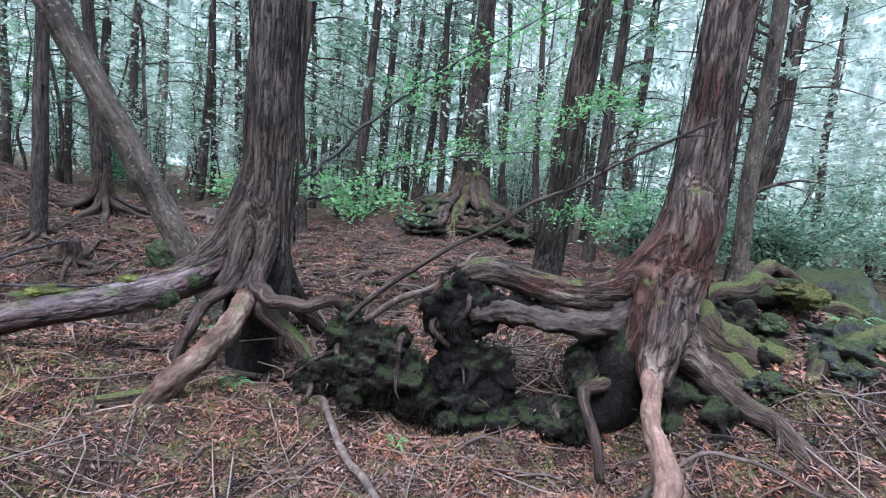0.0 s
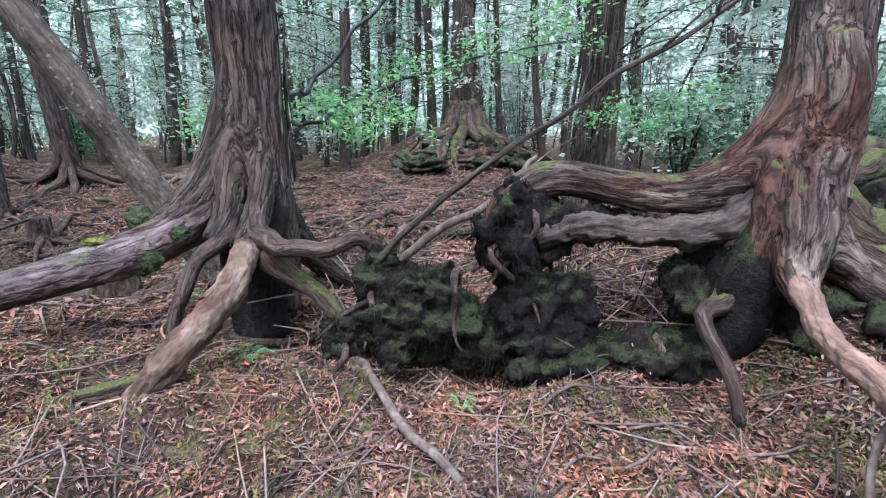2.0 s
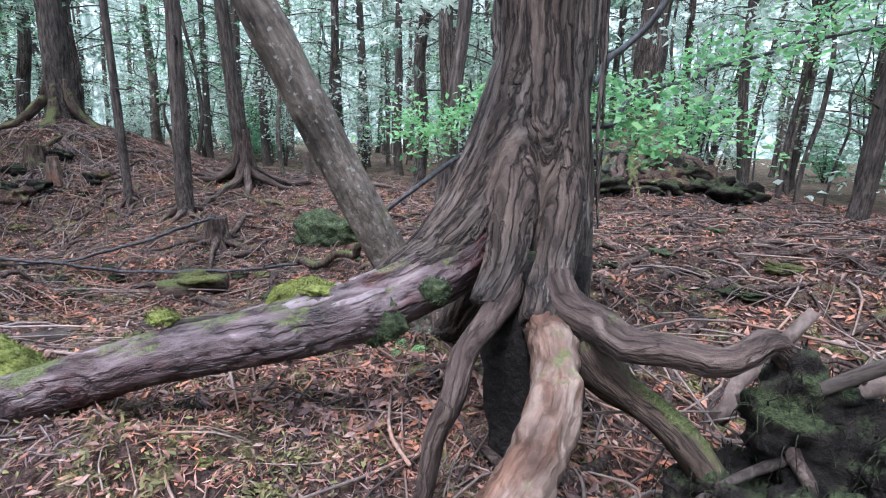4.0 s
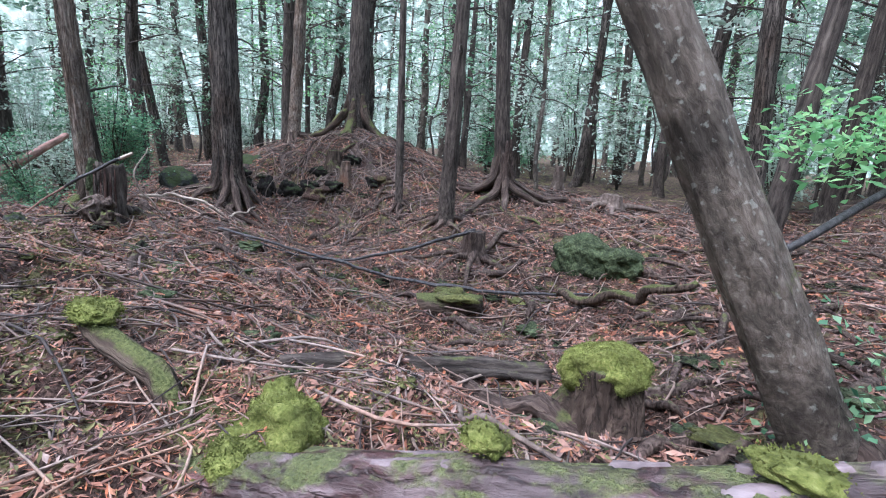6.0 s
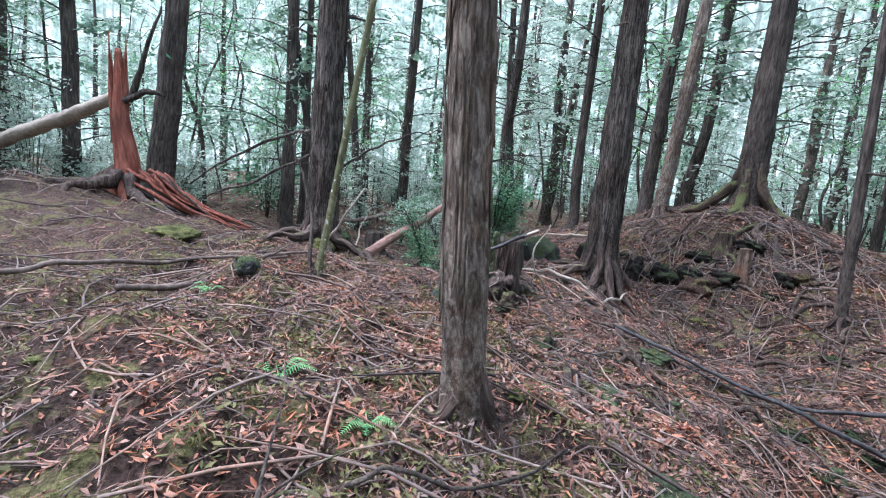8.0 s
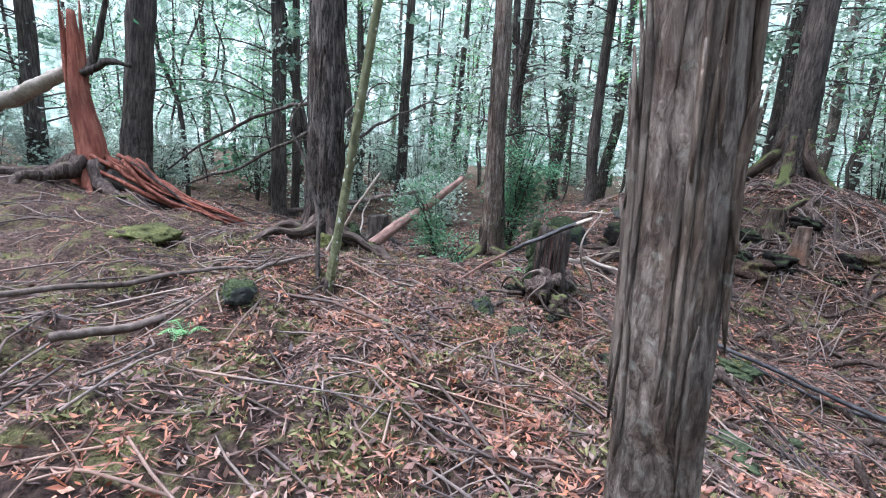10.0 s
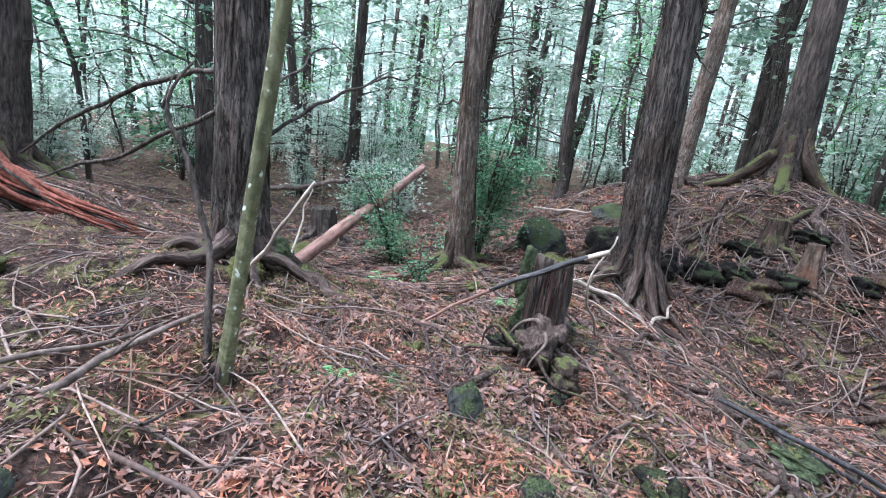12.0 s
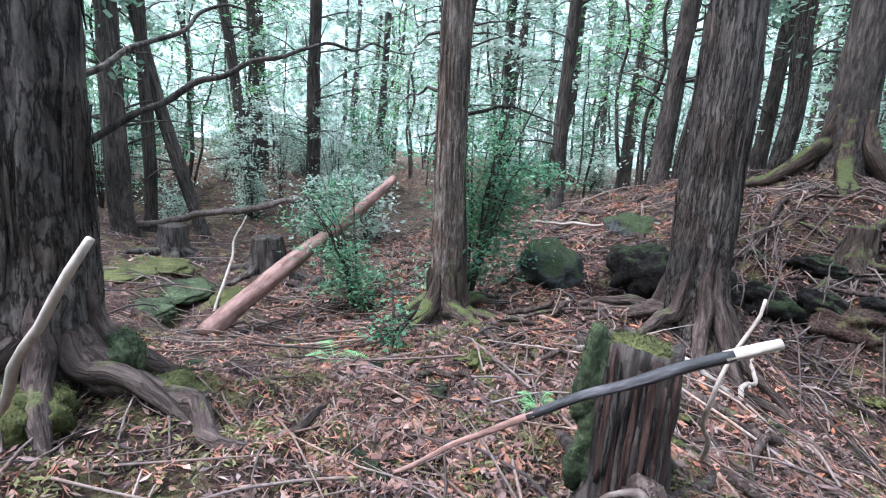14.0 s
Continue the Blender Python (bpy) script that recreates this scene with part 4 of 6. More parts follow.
# thin crooked saplings between the trees
THIN = []
for k in range(3):
    r3 = np.random.default_rng(620 + k)
    ob = thing("sapling", (0, 0, 0), ("thin crooked bare sapling of the understorey", "thin pale sapling with drooping twigs", "slender dark sapling with dead twigs")[k], "sapling", "understorey saplings")
    hs = np.linspace(-0.2, 6.5, 9)
    bx = np.cumsum(r3.normal(0, 0.13, 9))
    by = np.cumsum(r3.normal(0, 0.13, 9))
    bx -= bx[0]
    by -= by[0]
    line = np.stack([bx, by, hs], 1)
    part("trunk", tube(line, [0.04, 0.036, 0.03, 0.022, 0.01], 34, 6, 0.1, seed=k), (BARK_DARK, BARK_SMOOTH, BARK_DARK)[k], ob)
    tw, C = [], []
    cc = spline(line, 60)
    for i in range(26):
        p = cc[int(r3.integers(14, 59))]
        d = r3.normal(size=3) * np.array([1, 1, 0.45])
        d /= np.linalg.norm(d)
        L = r3.uniform(0.4, 1.5)
        e = p + d * L
        tw.append(tube([p, p + d * L * 0.5 + [0, 0, 0.12], e], [0.012, 0.008, 0.003], 6, 4, 0, seed=i, wob=0.03))
        m = 34
        C.append(p + (e - p) * r3.uniform(0.3, 1.1, m)[:, None] + r3.normal(size=(m, 3)) * np.array([0.16, 0.16, 0.07]))
    part("twigwork", join(tw), BARK_DARK, ob, kind="stuff")
    part("foliage", leaves(np.concatenate(C), 0.05, r3, 0.55, 1.7), (LEAF, LEAF_HAZED, LEAF_BRIGHT)[k], ob, smooth=False)
    THIN.append(ob)
made = 0
while made < 190:
    x, y = r.uniform(-36, 18), r.uniform(-16, 36)
    d = np.hypot(path_xy[:, 0] - x, path_xy[:, 1] - y).min()
    if d < 8.0 or d > 30 or (-14.5 < x < -9 and -2 < y < 11) or (d < 11 and r.uniform() < 0.6):
        continue
    sc = r.uniform(0.7, 1.5)
    copy_thing(THIN[int(r.integers(0, 3))], Matrix.Translation(Vector(on(x, y)) * UNIT) @ Matrix.Rotation(r.normal(0, 0.1), 4, "X") @ Matrix.Rotation(r.uniform(0, 6.28), 4, "Z") @ Matrix.Diagonal((sc, sc, sc, 1)))
    made += 1
for ob, xy in zip(THIN, ((-19, 13), (-23, 2), (-12, 19))):
    ob.location = Vector(on(*xy)) * UNIT


# ---- shrubs ----
def shrub_geom(seed, rad, height, count, size, stems=7, low=0.15):
    r = np.random.default_rng(seed)
    S, C = [], []
    for i in range(stems):
        a = r.uniform(0, 6.28)
        q = r.uniform(0.3, 1.0) * rad
        tip = np.array([math.cos(a) * q, math.sin(a) * q, height * r.uniform(0.6, 1.05)])
        mid = tip * np.array([0.4, 0.4, 0.55])
        S.append(tube([(0.03 * math.cos(a), 0.03 * math.sin(a), -0.05), mid, tip], [0.016, 0.011, 0.004], 9, 5, 0.1, seed=seed + i, wob=0.03))
        for _ in range(5):
            t = r.uniform(low, 1.0)
            p = spline([(0, 0, 0), mid, tip], 20)[int(t * 19)]
            d = r.normal(size=3) * np.array([1, 1, 0.35])
            e = p + d / np.linalg.norm(d) * rad * r.uniform(0.25, 0.6)
            S.append(tube([p, e], [0.006, 0.002], 4, 4, 0))
            n = count // (stems * 5)
            u = r.uniform(0.1, 1.1, n)[:, None]
            C.append(p + (e - p) * u + r.normal(size=(n, 3)) * np.array([0.13, 0.13, 0.06]) * rad)
    return leaves(np.concatenate(C), size, r, 0.55, 1.7), join(S)


def shrub(x, y, rad, height, count, size, mat, label, seed, stems=7, low=0.15, group="undergrowth shrubs"):
    b = on(x, y)
    ob = thing("shrub", b, label, "shrub", group)
    lv, st = shrub_geom(seed, rad, height, count, size, stems, low)
    part("stemwork", (st[0] + np.array(b), st[1]), BARK_DARK, ob, kind="stuff")
    part("foliage", (lv[0] + np.array(b), lv[1]), mat, ob, smooth=False)
    return ob


shrub(-11.9, 5.25, 0.95, 2.3, 6500, 0.032, LEAF, "dense evergreen shrub with small glossy leaves", 400, 11, 0.1)
shrub(-12.6, 4.3, 0.75, 1.5, 2600, 0.03, LEAF, "evergreen shrub leaning over a fallen log", 401, 8, 0.1)
shrub(-11.0, 4.1, 0.35, 0.4, 320, 0.026, LEAF, "low evergreen sprig beside mossy roots", 402, 5, 0.2)
shrub(4.6, 6.4, 1.1, 1.5, 3600, 0.045, LEAF_DARK, "broad fresh green maple shrub in layers", 403, 9, 0.4)
shrub(6.2, 7.8, 1.4, 2.1, 3600, 0.05, LEAF_DARK, "tall fresh green maple shrub in layers", 404, 9, 0.4)
shrub(2.9, 6.6, 0.8, 1.5, 1600, 0.06, LEAF_DARK, "pale bluish conifer seedling shrub", 405, 8, 0.2)
shrub(-0.2, 3.9, 0.2, 0.25, 90, 0.035, LEAF_BRIGHT, "small bright seedling between roots", 406, 4)
PAT = []
for k, mat in enumerate((LEAF_HAZED, LEAF, LEAF_HAZED)):
    ob = thing("shrub", (0, 0, 0), ("understorey shrub among far trees, haze painted into its leaves", "green understorey shrub among far trees", "tall understorey shrub among far trees, haze painted into its leaves")[k], "shrub", "distant undergrowth")
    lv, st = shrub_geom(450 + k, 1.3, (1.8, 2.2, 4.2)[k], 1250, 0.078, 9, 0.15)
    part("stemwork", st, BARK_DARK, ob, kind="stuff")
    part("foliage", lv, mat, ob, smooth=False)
    PAT.append(ob)
made = 0
while made < 140:
    x, y = r.uniform(-40, 22), r.uniform(-20, 42)
    d = np.hypot(path_xy[:, 0] - x, path_xy[:, 1] - y).min()
    if d < 9.5 or (d < 14 and r.uniform() < 0.75) or d > 36 or (-16 < x < -8 and -3 < y < 12) or (x < -15 and -14 < y < 6 and r.uniform() < 0.6):
        continue
    s = r.uniform(0.7, 1.4)
    copy_thing(PAT[int(r.integers(0, 3))], Matrix.Translation(Vector(on(x, y)) * UNIT) @ Matrix.Rotation(r.uniform(0, 6.28), 4, "Z") @ Matrix.Diagonal((s, s, s, 1)))
    made += 1
for i in range(46):
    x, y = r.uniform(-26, -15.5), r.uniform(-6, 8)
    sz = r.uniform(0.3, 0.75)
    copy_thing(PAT[(0, 2)[i % 2]], Matrix.Translation(Vector(on(x, y)) * UNIT) @ Matrix.Rotation(i * 1.7, 4, "Z") @ Matrix.Diagonal((sz, sz, sz, 1)))
for ob, xy in zip(PAT, ((-22, 16), (-26, 6), (-18, 20))):
    ob.location = Vector(on(*xy)) * UNIT


# ---- fallen wood ----
def stick(name, pts, rad, mat, label, seed=1, sides=9, wob=0.03, twigs=0, group="", rough=0.12, category="branch"):
    """A fallen branch with its side twigs."""
    P = np.asarray(pts, float)
    if not twigs:
        return solo(name, tube(P, rad, None, sides, rough, 0, seed, None, wob), mat, label, category, P.mean(axis=0), group)
    ob = thing(name, P.mean(axis=0), label, category, group)
    part("stem", tube(P, rad, None, sides, rough, 0, seed, None, wob), mat, ob)
    r = np.random.default_rng(seed)
    C = spline(P, 40)
    for i in range(twigs):
        k = int(r.integers(6, 38))
        d = C[min(39, k + 1)] - C[k - 1]
        d /= np.linalg.norm(d)
        e = r.normal(size=3) * np.array([1, 1, 0.6])
        e = d * 0.8 + e / np.linalg.norm(e) * 0.7
        L = r.uniform(0.12, 0.4)
        part("twig", tube([C[k], C[k] + e * L * 0.5 + [0, 0, 0.02], C[k] + e * L], [rad[-1] * 0.6 + 0.004, 0.004, 0.002], 6, 5, 0.1, seed=i), mat, ob)
    return ob


def lay(pairs, up):
    return [on(x, y, u) for (x, y), u in zip(pairs, up)]


stick("fallen_branch", [(-0.66, 3.42, 0.5), (-0.3, 3.2, 0.92), (0.26, 3.08, 1.34), (0.9, 2.9, 1.78), (1.5, 2.72, 2.16)], [0.021, 0.018, 0.014, 0.011, 0.007], BARK_DARK, "long dark dead bough propped slantwise against a cypress", 41, 12, 0.012, 6)
stick("fallen_branch", [(-0.75, 3.5, 0.45), (-0.3, 3.35, 0.72), (0.1, 3.3, 0.98), (0.3, 3.35, 1.18)], [0.028, 0.025, 0.02, 0.012], DEAD, "dead branch lying across arching roots", 42, 10, 0.03, 3)
stick("fallen_branch", [on(-0.86, 3.51, -0.03), on(-0.74, 3.28, 0.03), on(-0.61, 3.02, 0.03), on(-0.4, 2.7, 0.03), on(-0.18, 2.4, 0.02)], [0.025, 0.026, 0.026, 0.024, 0.02], DEAD, "crooked dead branch lying on red litter", 43, 9, 0.03, 1)
stick("broken_branch", [(-0.72, 3.72, 0.25), (-0.6, 3.75, 0.5), (-0.45, 3.75, 0.72)], [0.035, 0.03, 0.022], DEAD, "short broken snag leaning between roots", 44)
stick("living_branch", [(-2.62, 5.1, 0.6), (-2.48, 5.25, 0.85), (-1.81, 6.0, 1.36), (-1.5, 5.2, 1.38), (-1.25, 4.6, 1.36), (-0.87, 4.95, 1.58), (-0.4, 5.15, 1.78), (0.09, 5.3, 1.94), (1.1, 5.2, 2.1)], [0.02, 0.02, 0.019, 0.018, 0.017, 0.015, 0.013, 0.011, 0.005], WET_BLACK, "dark living branch reaching out from a cypress", 45, 8, 0.02)
stick("living_branch", [(-1.3, 4.3, 1.55), (-1.14, 4.67, 1.74), (-0.24, 4.79, 2.63), (1.03, 4.89, 3.5)], [0.02, 0.018, 0.015, 0.006], WET_BLACK, "thin dark branch slanting upwards from a cypress", 46, 8, 0.02)
r = np.random.default_rng(91)
for k, (line, n) in enumerate((([(-1.2, 4.65, 1.4), (-0.87, 4.95, 1.62), (0.1, 5.3, 1.98), (1.2, 5.2, 2.14)], 1300), ([(-0.6, 4.75, 2.3), (0.2, 4.82, 2.9), (1.1, 4.9, 3.5)], 900), ([(-1.2, 4.8, 1.3), (-0.7, 4.9, 1.4), (-0.4, 5.0, 1.35)], 600), ([(-2.6, 5.5, 1.2), (-2.2, 5.66, 1.5), (-1.8, 5.9, 1.55)], 1000), ([(0.6, 5.2, 2.3), (1.4, 5.0, 2.6), (1.9, 4.6, 2.5)], 700), ([(1.2, 5.4, 1.5), (1.9, 5.5, 1.4), (2.3, 5.2, 1.7)], 800))):
    c = spline(line, n)[r.permutation(n)] + r.normal(size=(n, 3)) * np.array([0.14, 0.2, 0.07])
    c += np.sin(c[:, :1] * 9) * np.array([0, 0.05, 0.09])
    solo("leaf_spray", leaves(c, 0.034, r, 0.6, 1.5), LEAF_BRIGHT, "spray of fresh green leaves on a dark branch", "foliage", kind="stuff", smooth=False)

stick("fallen_branch", [(-8.2, 5.25, 0.02), on(-7.2, 5.9, 0.14), on(-6.3, 6.55, 0.14), on(-5.2, 7.2, 0.12), (-4.3, 7.85, -0.42)], [0.014, 0.018, 0.02, 0.022, 0.016], WET_BLACK, "long wet black branch lying across a hollow", 51, 10, 0.015, 6)
stick("fallen_branch", [on(-7.95, 5.45, 0.05), on(-7.2, 6.0, 0.1), (-6.6, 6.6, -0.2), (-6.2, 7.3, -0.02), (-6.0, 7.7, 0.1)], [0.012, 0.016, 0.019, 0.022, 0.022], WET_BLACK, "dark branch crossing a longer black branch", 52, 9, 0.015, 4)
stick("fallen_branch", [on(-10.0, 5.0, 0.12), on(-9.9, 5.6, 0.12), on(-9.6, 6.1, 0.1), on(-9.9, 6.7, 0.08)], [0.022, 0.022, 0.02, 0.012], BLEACHED, "bleached curved branch lying at a tree foot", 53, 8, 0.05, 2)
stick("standing_twig", [on(-7.25, 7.1, -0.02), on(-7.27, 7.13, 0.35), on(-7.25, 7.15, 0.75)], [0.012, 0.01, 0.006], DEAD, "thin dead twig sticking up from litter", 54, 6, 0.02)
stick("fallen_branch", lay([(-7.4, 0.1), (-7.63, 0.43), (-8.2, 1.2), (-8.77, 2.0)], (0.05, 0.06, 0.06, 0.04)), [0.02, 0.02, 0.016, 0.01], DEAD, "long straight dead pole on the bank", 55, 8, 0.03, 2)
stick("fallen_branch", lay([(-7.3, 1.1), (-7.58, 1.38), (-8.14, 1.81), (-8.95, 2.25)], (0.06, 0.06, 0.07, 0.05)), [0.021, 0.021, 0.017, 0.01], DEAD, "slender grey pole lying on litter", 56, 8, 0.02, 3)
stick("fallen_branch", lay([(-5.0, 1.9), (-5.26, 2.17), (-5.3, 2.63), (-5.77, 3.46)], (0.03, 0.05, 0.05, 0.03)), [0.006, 0.008, 0.007, 0.004], BARK_DARK, "crooked stick lying at a slim tree's foot", 57, 8, 0.04, 3)
prop = thing("propped_stick", on(-9.41, 3.62), "half-stripped stick, brown, black and pale, propped on a stump", "branch")
p0, p1 = np.array(on(-9.43, 3.58, 0.02)), np.array((-8.65, 4.52, 0.89))
at = lambda f: p0 + (p1 - p0) * f + np.array([0, 0, 0.05 * math.sin(f * 3.1)])
part("bare_wood", tube([at(0), at(0.2), at(0.42)], [0.008, 0.011, 0.014], 24, 12, 0.14, 0, 58, None, 0.006), PINK_WOOD, prop)
part("bark", tube([at(0.4), at(0.55), at(0.72), at(0.9)], [0.015, 0.017, 0.019, 0.019], 30, 14, 0.16, 0.03, 59, None, 0.006), WET_BLACK, prop)
part("tip", tube([at(0.88), at(0.95), at(1.0)], [0.019, 0.019, 0.016], 10, 12, 0.14, 0, 60), BLEACHED, prop, "pale broken tip")
stick("standing_twig", [on(-9.1, 5.0, -0.02), (-8.95, 4.75, 0.32), (-8.86, 4.6, 0.62), (-8.85, 4.75, 0.95)], [0.012, 0.011, 0.009, 0.006], BLEACHED, "bleached crooked stick standing beside a stump", 60, 8, 0.02)
stick("fallen_branch", [on(-9.45, 2.3, 0.0), (-9.38, 2.36, 0.5), (-9.24, 2.54, 0.82), (-9.1, 2.72, 1.16)], [0.014, 0.014, 0.013, 0.01], BLEACHED, "mossy pale branch leaning against a big trunk", 61, 10, 0.02, 1)
stick("living_branch", [(-10.2, 2.25, 1.75), (-10.57, 2.08, 1.77), (-11.09, 1.34, 1.48), (-11.66, 0.53, 0.93)], [0.025, 0.022, 0.018, 0.01], BARK_DARK, "bare drooping branch growing from a trunk", 62, 7, 0.03, 3)
stick("living_branch", [(-10.15, 2.25, 1.45), (-10.49, 2.08, 1.42), (-11.01, 1.19, 0.96), (-11.4, 0.7, 0.75)], [0.022, 0.02, 0.016, 0.008], BARK_DARK, "bare drooping branch growing low from a trunk", 63, 7, 0.03, 3)
stick("living_branch", [(-10.25, 2.42, 1.25), (-10.67, 3.0, 1.68), (-11.09, 3.7, 1.98), (-11.6, 4.4, 2.1)], [0.018, 0.014, 0.01, 0.004], BARK_DARK, "slim bare branch reaching from a trunk", 64, 7, 0.03, 3)
stick("living_branch", [(-10.3, 2.4, 1.5), (-10.88, 2.64, 1.79), (-11.46, 3.02, 2.15), (-12.0, 3.3, 2.3)], [0.018, 0.014, 0.01, 0.004], BARK_DARK, "slim forked bare branch reaching from a trunk", 65, 7, 0.03, 2)
stick("dead_sapling", [on(-8.5, 2.2, -0.03), (-8.57, 2.21, 0.52), (-8.75, 2.18, 0.93), (-8.93, 2.09, 1.29), (-9.02, 1.99, 1.48), (-9.07, 2.12, 1.71)], [0.02, 0.017, 0.015, 0.014, 0.01, 0.005], BARK_DARK, "dead crooked sapling beside a lichened stem", 76, 9, 0.02, 3, category="sapling")
stick("fallen_log", [(-11.85, 2.85, -0.2), (-12.5, 3.6, 0.2), (-13.2, 4.4, 0.56), (-13.9, 5.1, 0.92)], [0.085, 0.08, 0.072, 0.055], PINK_WOOD, "barkless pinkish log leaning into an evergreen shrub", 66, 18, 0.01, 0, category="log", rough=0.05)
stick("fallen_log", [(-16.8, 1.46, -0.27), (-16.5, 2.6, -0.02), (-16.2, 3.7, 0.22), (-16.0, 4.9, 0.48)], [0.06, 0.055, 0.05, 0.035], DEAD, "long thin fallen trunk resting in undergrowth", 67, 10, 0.03, 3, category="log")
stick("leaning_stick", [on(-12.63, 2.9, -0.02), (-12.9, 3.02, -0.02), (-13.2, 3.14, 0.26), (-13.45, 3.26, 0.5)], [0.016, 0.015, 0.012, 0.007], BLEACHED, "thin whitish stick leaning beside a pink log", 77, 7, 0.02)
stick("fallen_log", [(-14.6, -3.3, 1.2), (-13.6, -1.9, 1.7), (-12.6, -0.7, 2.1)], [0.12, 0.11, 0.09], BLEACHED, "pale fallen trunk resting against a broken snag", 68, 14, 0.02, category="log")
stick("fallen_branch", lay([(-13.9, 7.4), (-13.0, 7.7), (-12.1, 8.1)], (0.12, 0.12, 0.05)), [0.02, 0.02, 0.014], BLEACHED, "thin pale stick lying on roots", 69, 7, 0.02)
stick("fallen_branch", lay([(-3.6, 4.2), (-3.3, 4.0), (-2.7, 4.1)], (0.05, 0.06, 0.05)), [0.014, 0.014, 0.01], DEAD, "thin crooked stick on litter", 70, 7, 0.03, 2)
stick("rotten_log", lay([(-4.5, 3.8), (-3.72, 5.45)], (0.03, 0.07)), [0.06, 0.09, 0.095, 0.08], BARK_DARK, "rotten dark log with furrowed wood and moss", 71, 28, 0.005, category="log", rough=0.25)
stick("rotten_log", lay([(-4.05, 4.72), (-3.7, 4.75), (-3.35, 4.75), (-3.15, 4.72)], (0.06, 0.06, 0.07, 0.06)), [0.04, 0.06, 0.065, 0.05], ROOT, "short rotten log lying against a mossy stump", 79, 20, 0.03, category="log", rough=0.25)
stick("rotten_log", [(-4.7, 3.04, 0.42), (-4.5, 3.06, 0.39), (-4.3, 3.1, 0.32), (-4.1, 3.13, 0.22), (-3.95, 3.15, 0.1)], [0.05, 0.054, 0.054, 0.05, 0.045], MOSSY_WOOD, "mossy root log with a cap of bright moss", 72, 16, 0.02, category="log")
stick("mossy_root", lay([(-5.7, 6.3), (-5.5, 6.55), (-5.2, 6.8)], (0.0, 0.16, 0.2)), [0.15, 0.17, 0.1], MOSSY_WOOD, "mossy root arching out of litter", 73, 24, 0.03, category="root")
stick("fallen_branch", [(-4.6, 7.5, -0.4), (-4.0, 7.2, -0.28), (-3.5, 6.9, -0.02), (-3.1, 6.9, 0.2)], [0.05, 0.05, 0.045, 0.03], MOSSY_WOOD, "mossy bent branch by a boulder", 74, 10, 0.05, 2)
stick("arching_twig", [(0.72, 1.5, -0.1), (0.9, 1.75, 0.3), (1.15, 1.95, 0.5), (1.5, 2.05, 0.52), (1.9, 2.0, 0.4)], [0.01, 0.011, 0.011, 0.01, 0.008], DEAD, "thin bare twig arching over roots", 75, 7, 0.02, category="twig")

rs = np.random.default_rng(970)
for k in range(26):
    x, y = (rs.normal(0.25, 0.35), rs.normal(1.95, 0.3)) if k < 14 else (rs.uniform(-1.6, 1.4), rs.uniform(1.7, 2.9))
    a, L = rs.normal(-0.7, 0.8), rs.uniform(0.2, 0.55)
    dx, dy = math.cos(a) * L / 2, math.sin(a) * L / 2
    w = rs.uniform(0.005, 0.012)
    stick("fallen_stick", lay([(x - dx, y - dy), (x + rs.normal(0, 0.03), y + rs.normal(0, 0.03)), (x + dx, y + dy)], (0.012, 0.03, 0.015)), [w, w * 0.9, w * 0.5], (BARK_DARK, DEAD, WET_BLACK)[k % 3], ("dark barked stick lying on red leaf litter", "grey dead stick lying on red leaf litter", "wet black stick lying on red leaf litter")[k % 3], 971 + k, 7, 0.02, int(k % 4 == 0), "sticks in the clearing")

c = np.array([-2.2, 4.85, 0.25]) + r.normal(size=(260, 3)) * np.array([0.13, 0.13, 0.2])
c = c[c[:, 2] > gh(c[:, 0], c[:, 1])]
solo("ivy", leaves(c, 0.03, r, 0.3, 1.3), LEAF, "green ivy leaves climbing a leaning trunk", "foliage", kind="stuff", smooth=False)

# the broken red tree and its splintered trunk
snag = thing("broken_tree", on(-11.9, -0.3), "snapped tree showing splintered red heartwood", "tree")
sb = on(-11.9, -0.3)
part("stump", tube([(-11.9, -0.3, sb[2] - 0.1), (-11.92, -0.34, sb[2] + 0.4), (-12.0, -0.45, sb[2] + 1.1), (-12.05, -0.5, sb[2] + 2.0)], [0.26, 0.16, 0.11, 0.035], 40, 40, 0.1, 0.08, 80, (6, 0.7, 0.2)), RED_WOOD, snag)
for i in range(9):
    a = i * 0.7
    p = np.array([-12.0 + 0.06 * math.cos(a), -0.46 + 0.07 * math.sin(a), sb[2] + 0.7 + 0.12 * (i % 4)])
    part("splinter", tube([p, p + [0.02 * math.cos(a) - 0.02, 0.02 * math.sin(a) - 0.02, 0.35], p + [0.03 * math.cos(a) - 0.05, 0.03 * math.sin(a) - 0.05, 0.8 + 0.12 * (i % 4)]], [0.045, 0.032, 0.006], 10, 6, 0.1, seed=i), RED_WOOD, snag)
part("dead_limb", tube([(-11.98, -0.4, sb[2] + 1.3), (-11.9, -0.1, sb[2] + 1.45), (-11.85, 0.15, sb[2] + 1.42)], [0.05, 0.04, 0.02], 12, 8, 0.15, seed=4, wob=0.03), BARK_DARK, snag)
part("dead_limb", tube([(-11.98, -0.35, sb[2] + 1.3), (-11.9, -0.1, sb[2] + 1.9), (-11.8, 0.1, sb[2] + 2.6)], [0.05, 0.035, 0.01], 12, 8, 0.15, seed=5, wob=0.03), BARK_DARK, snag)
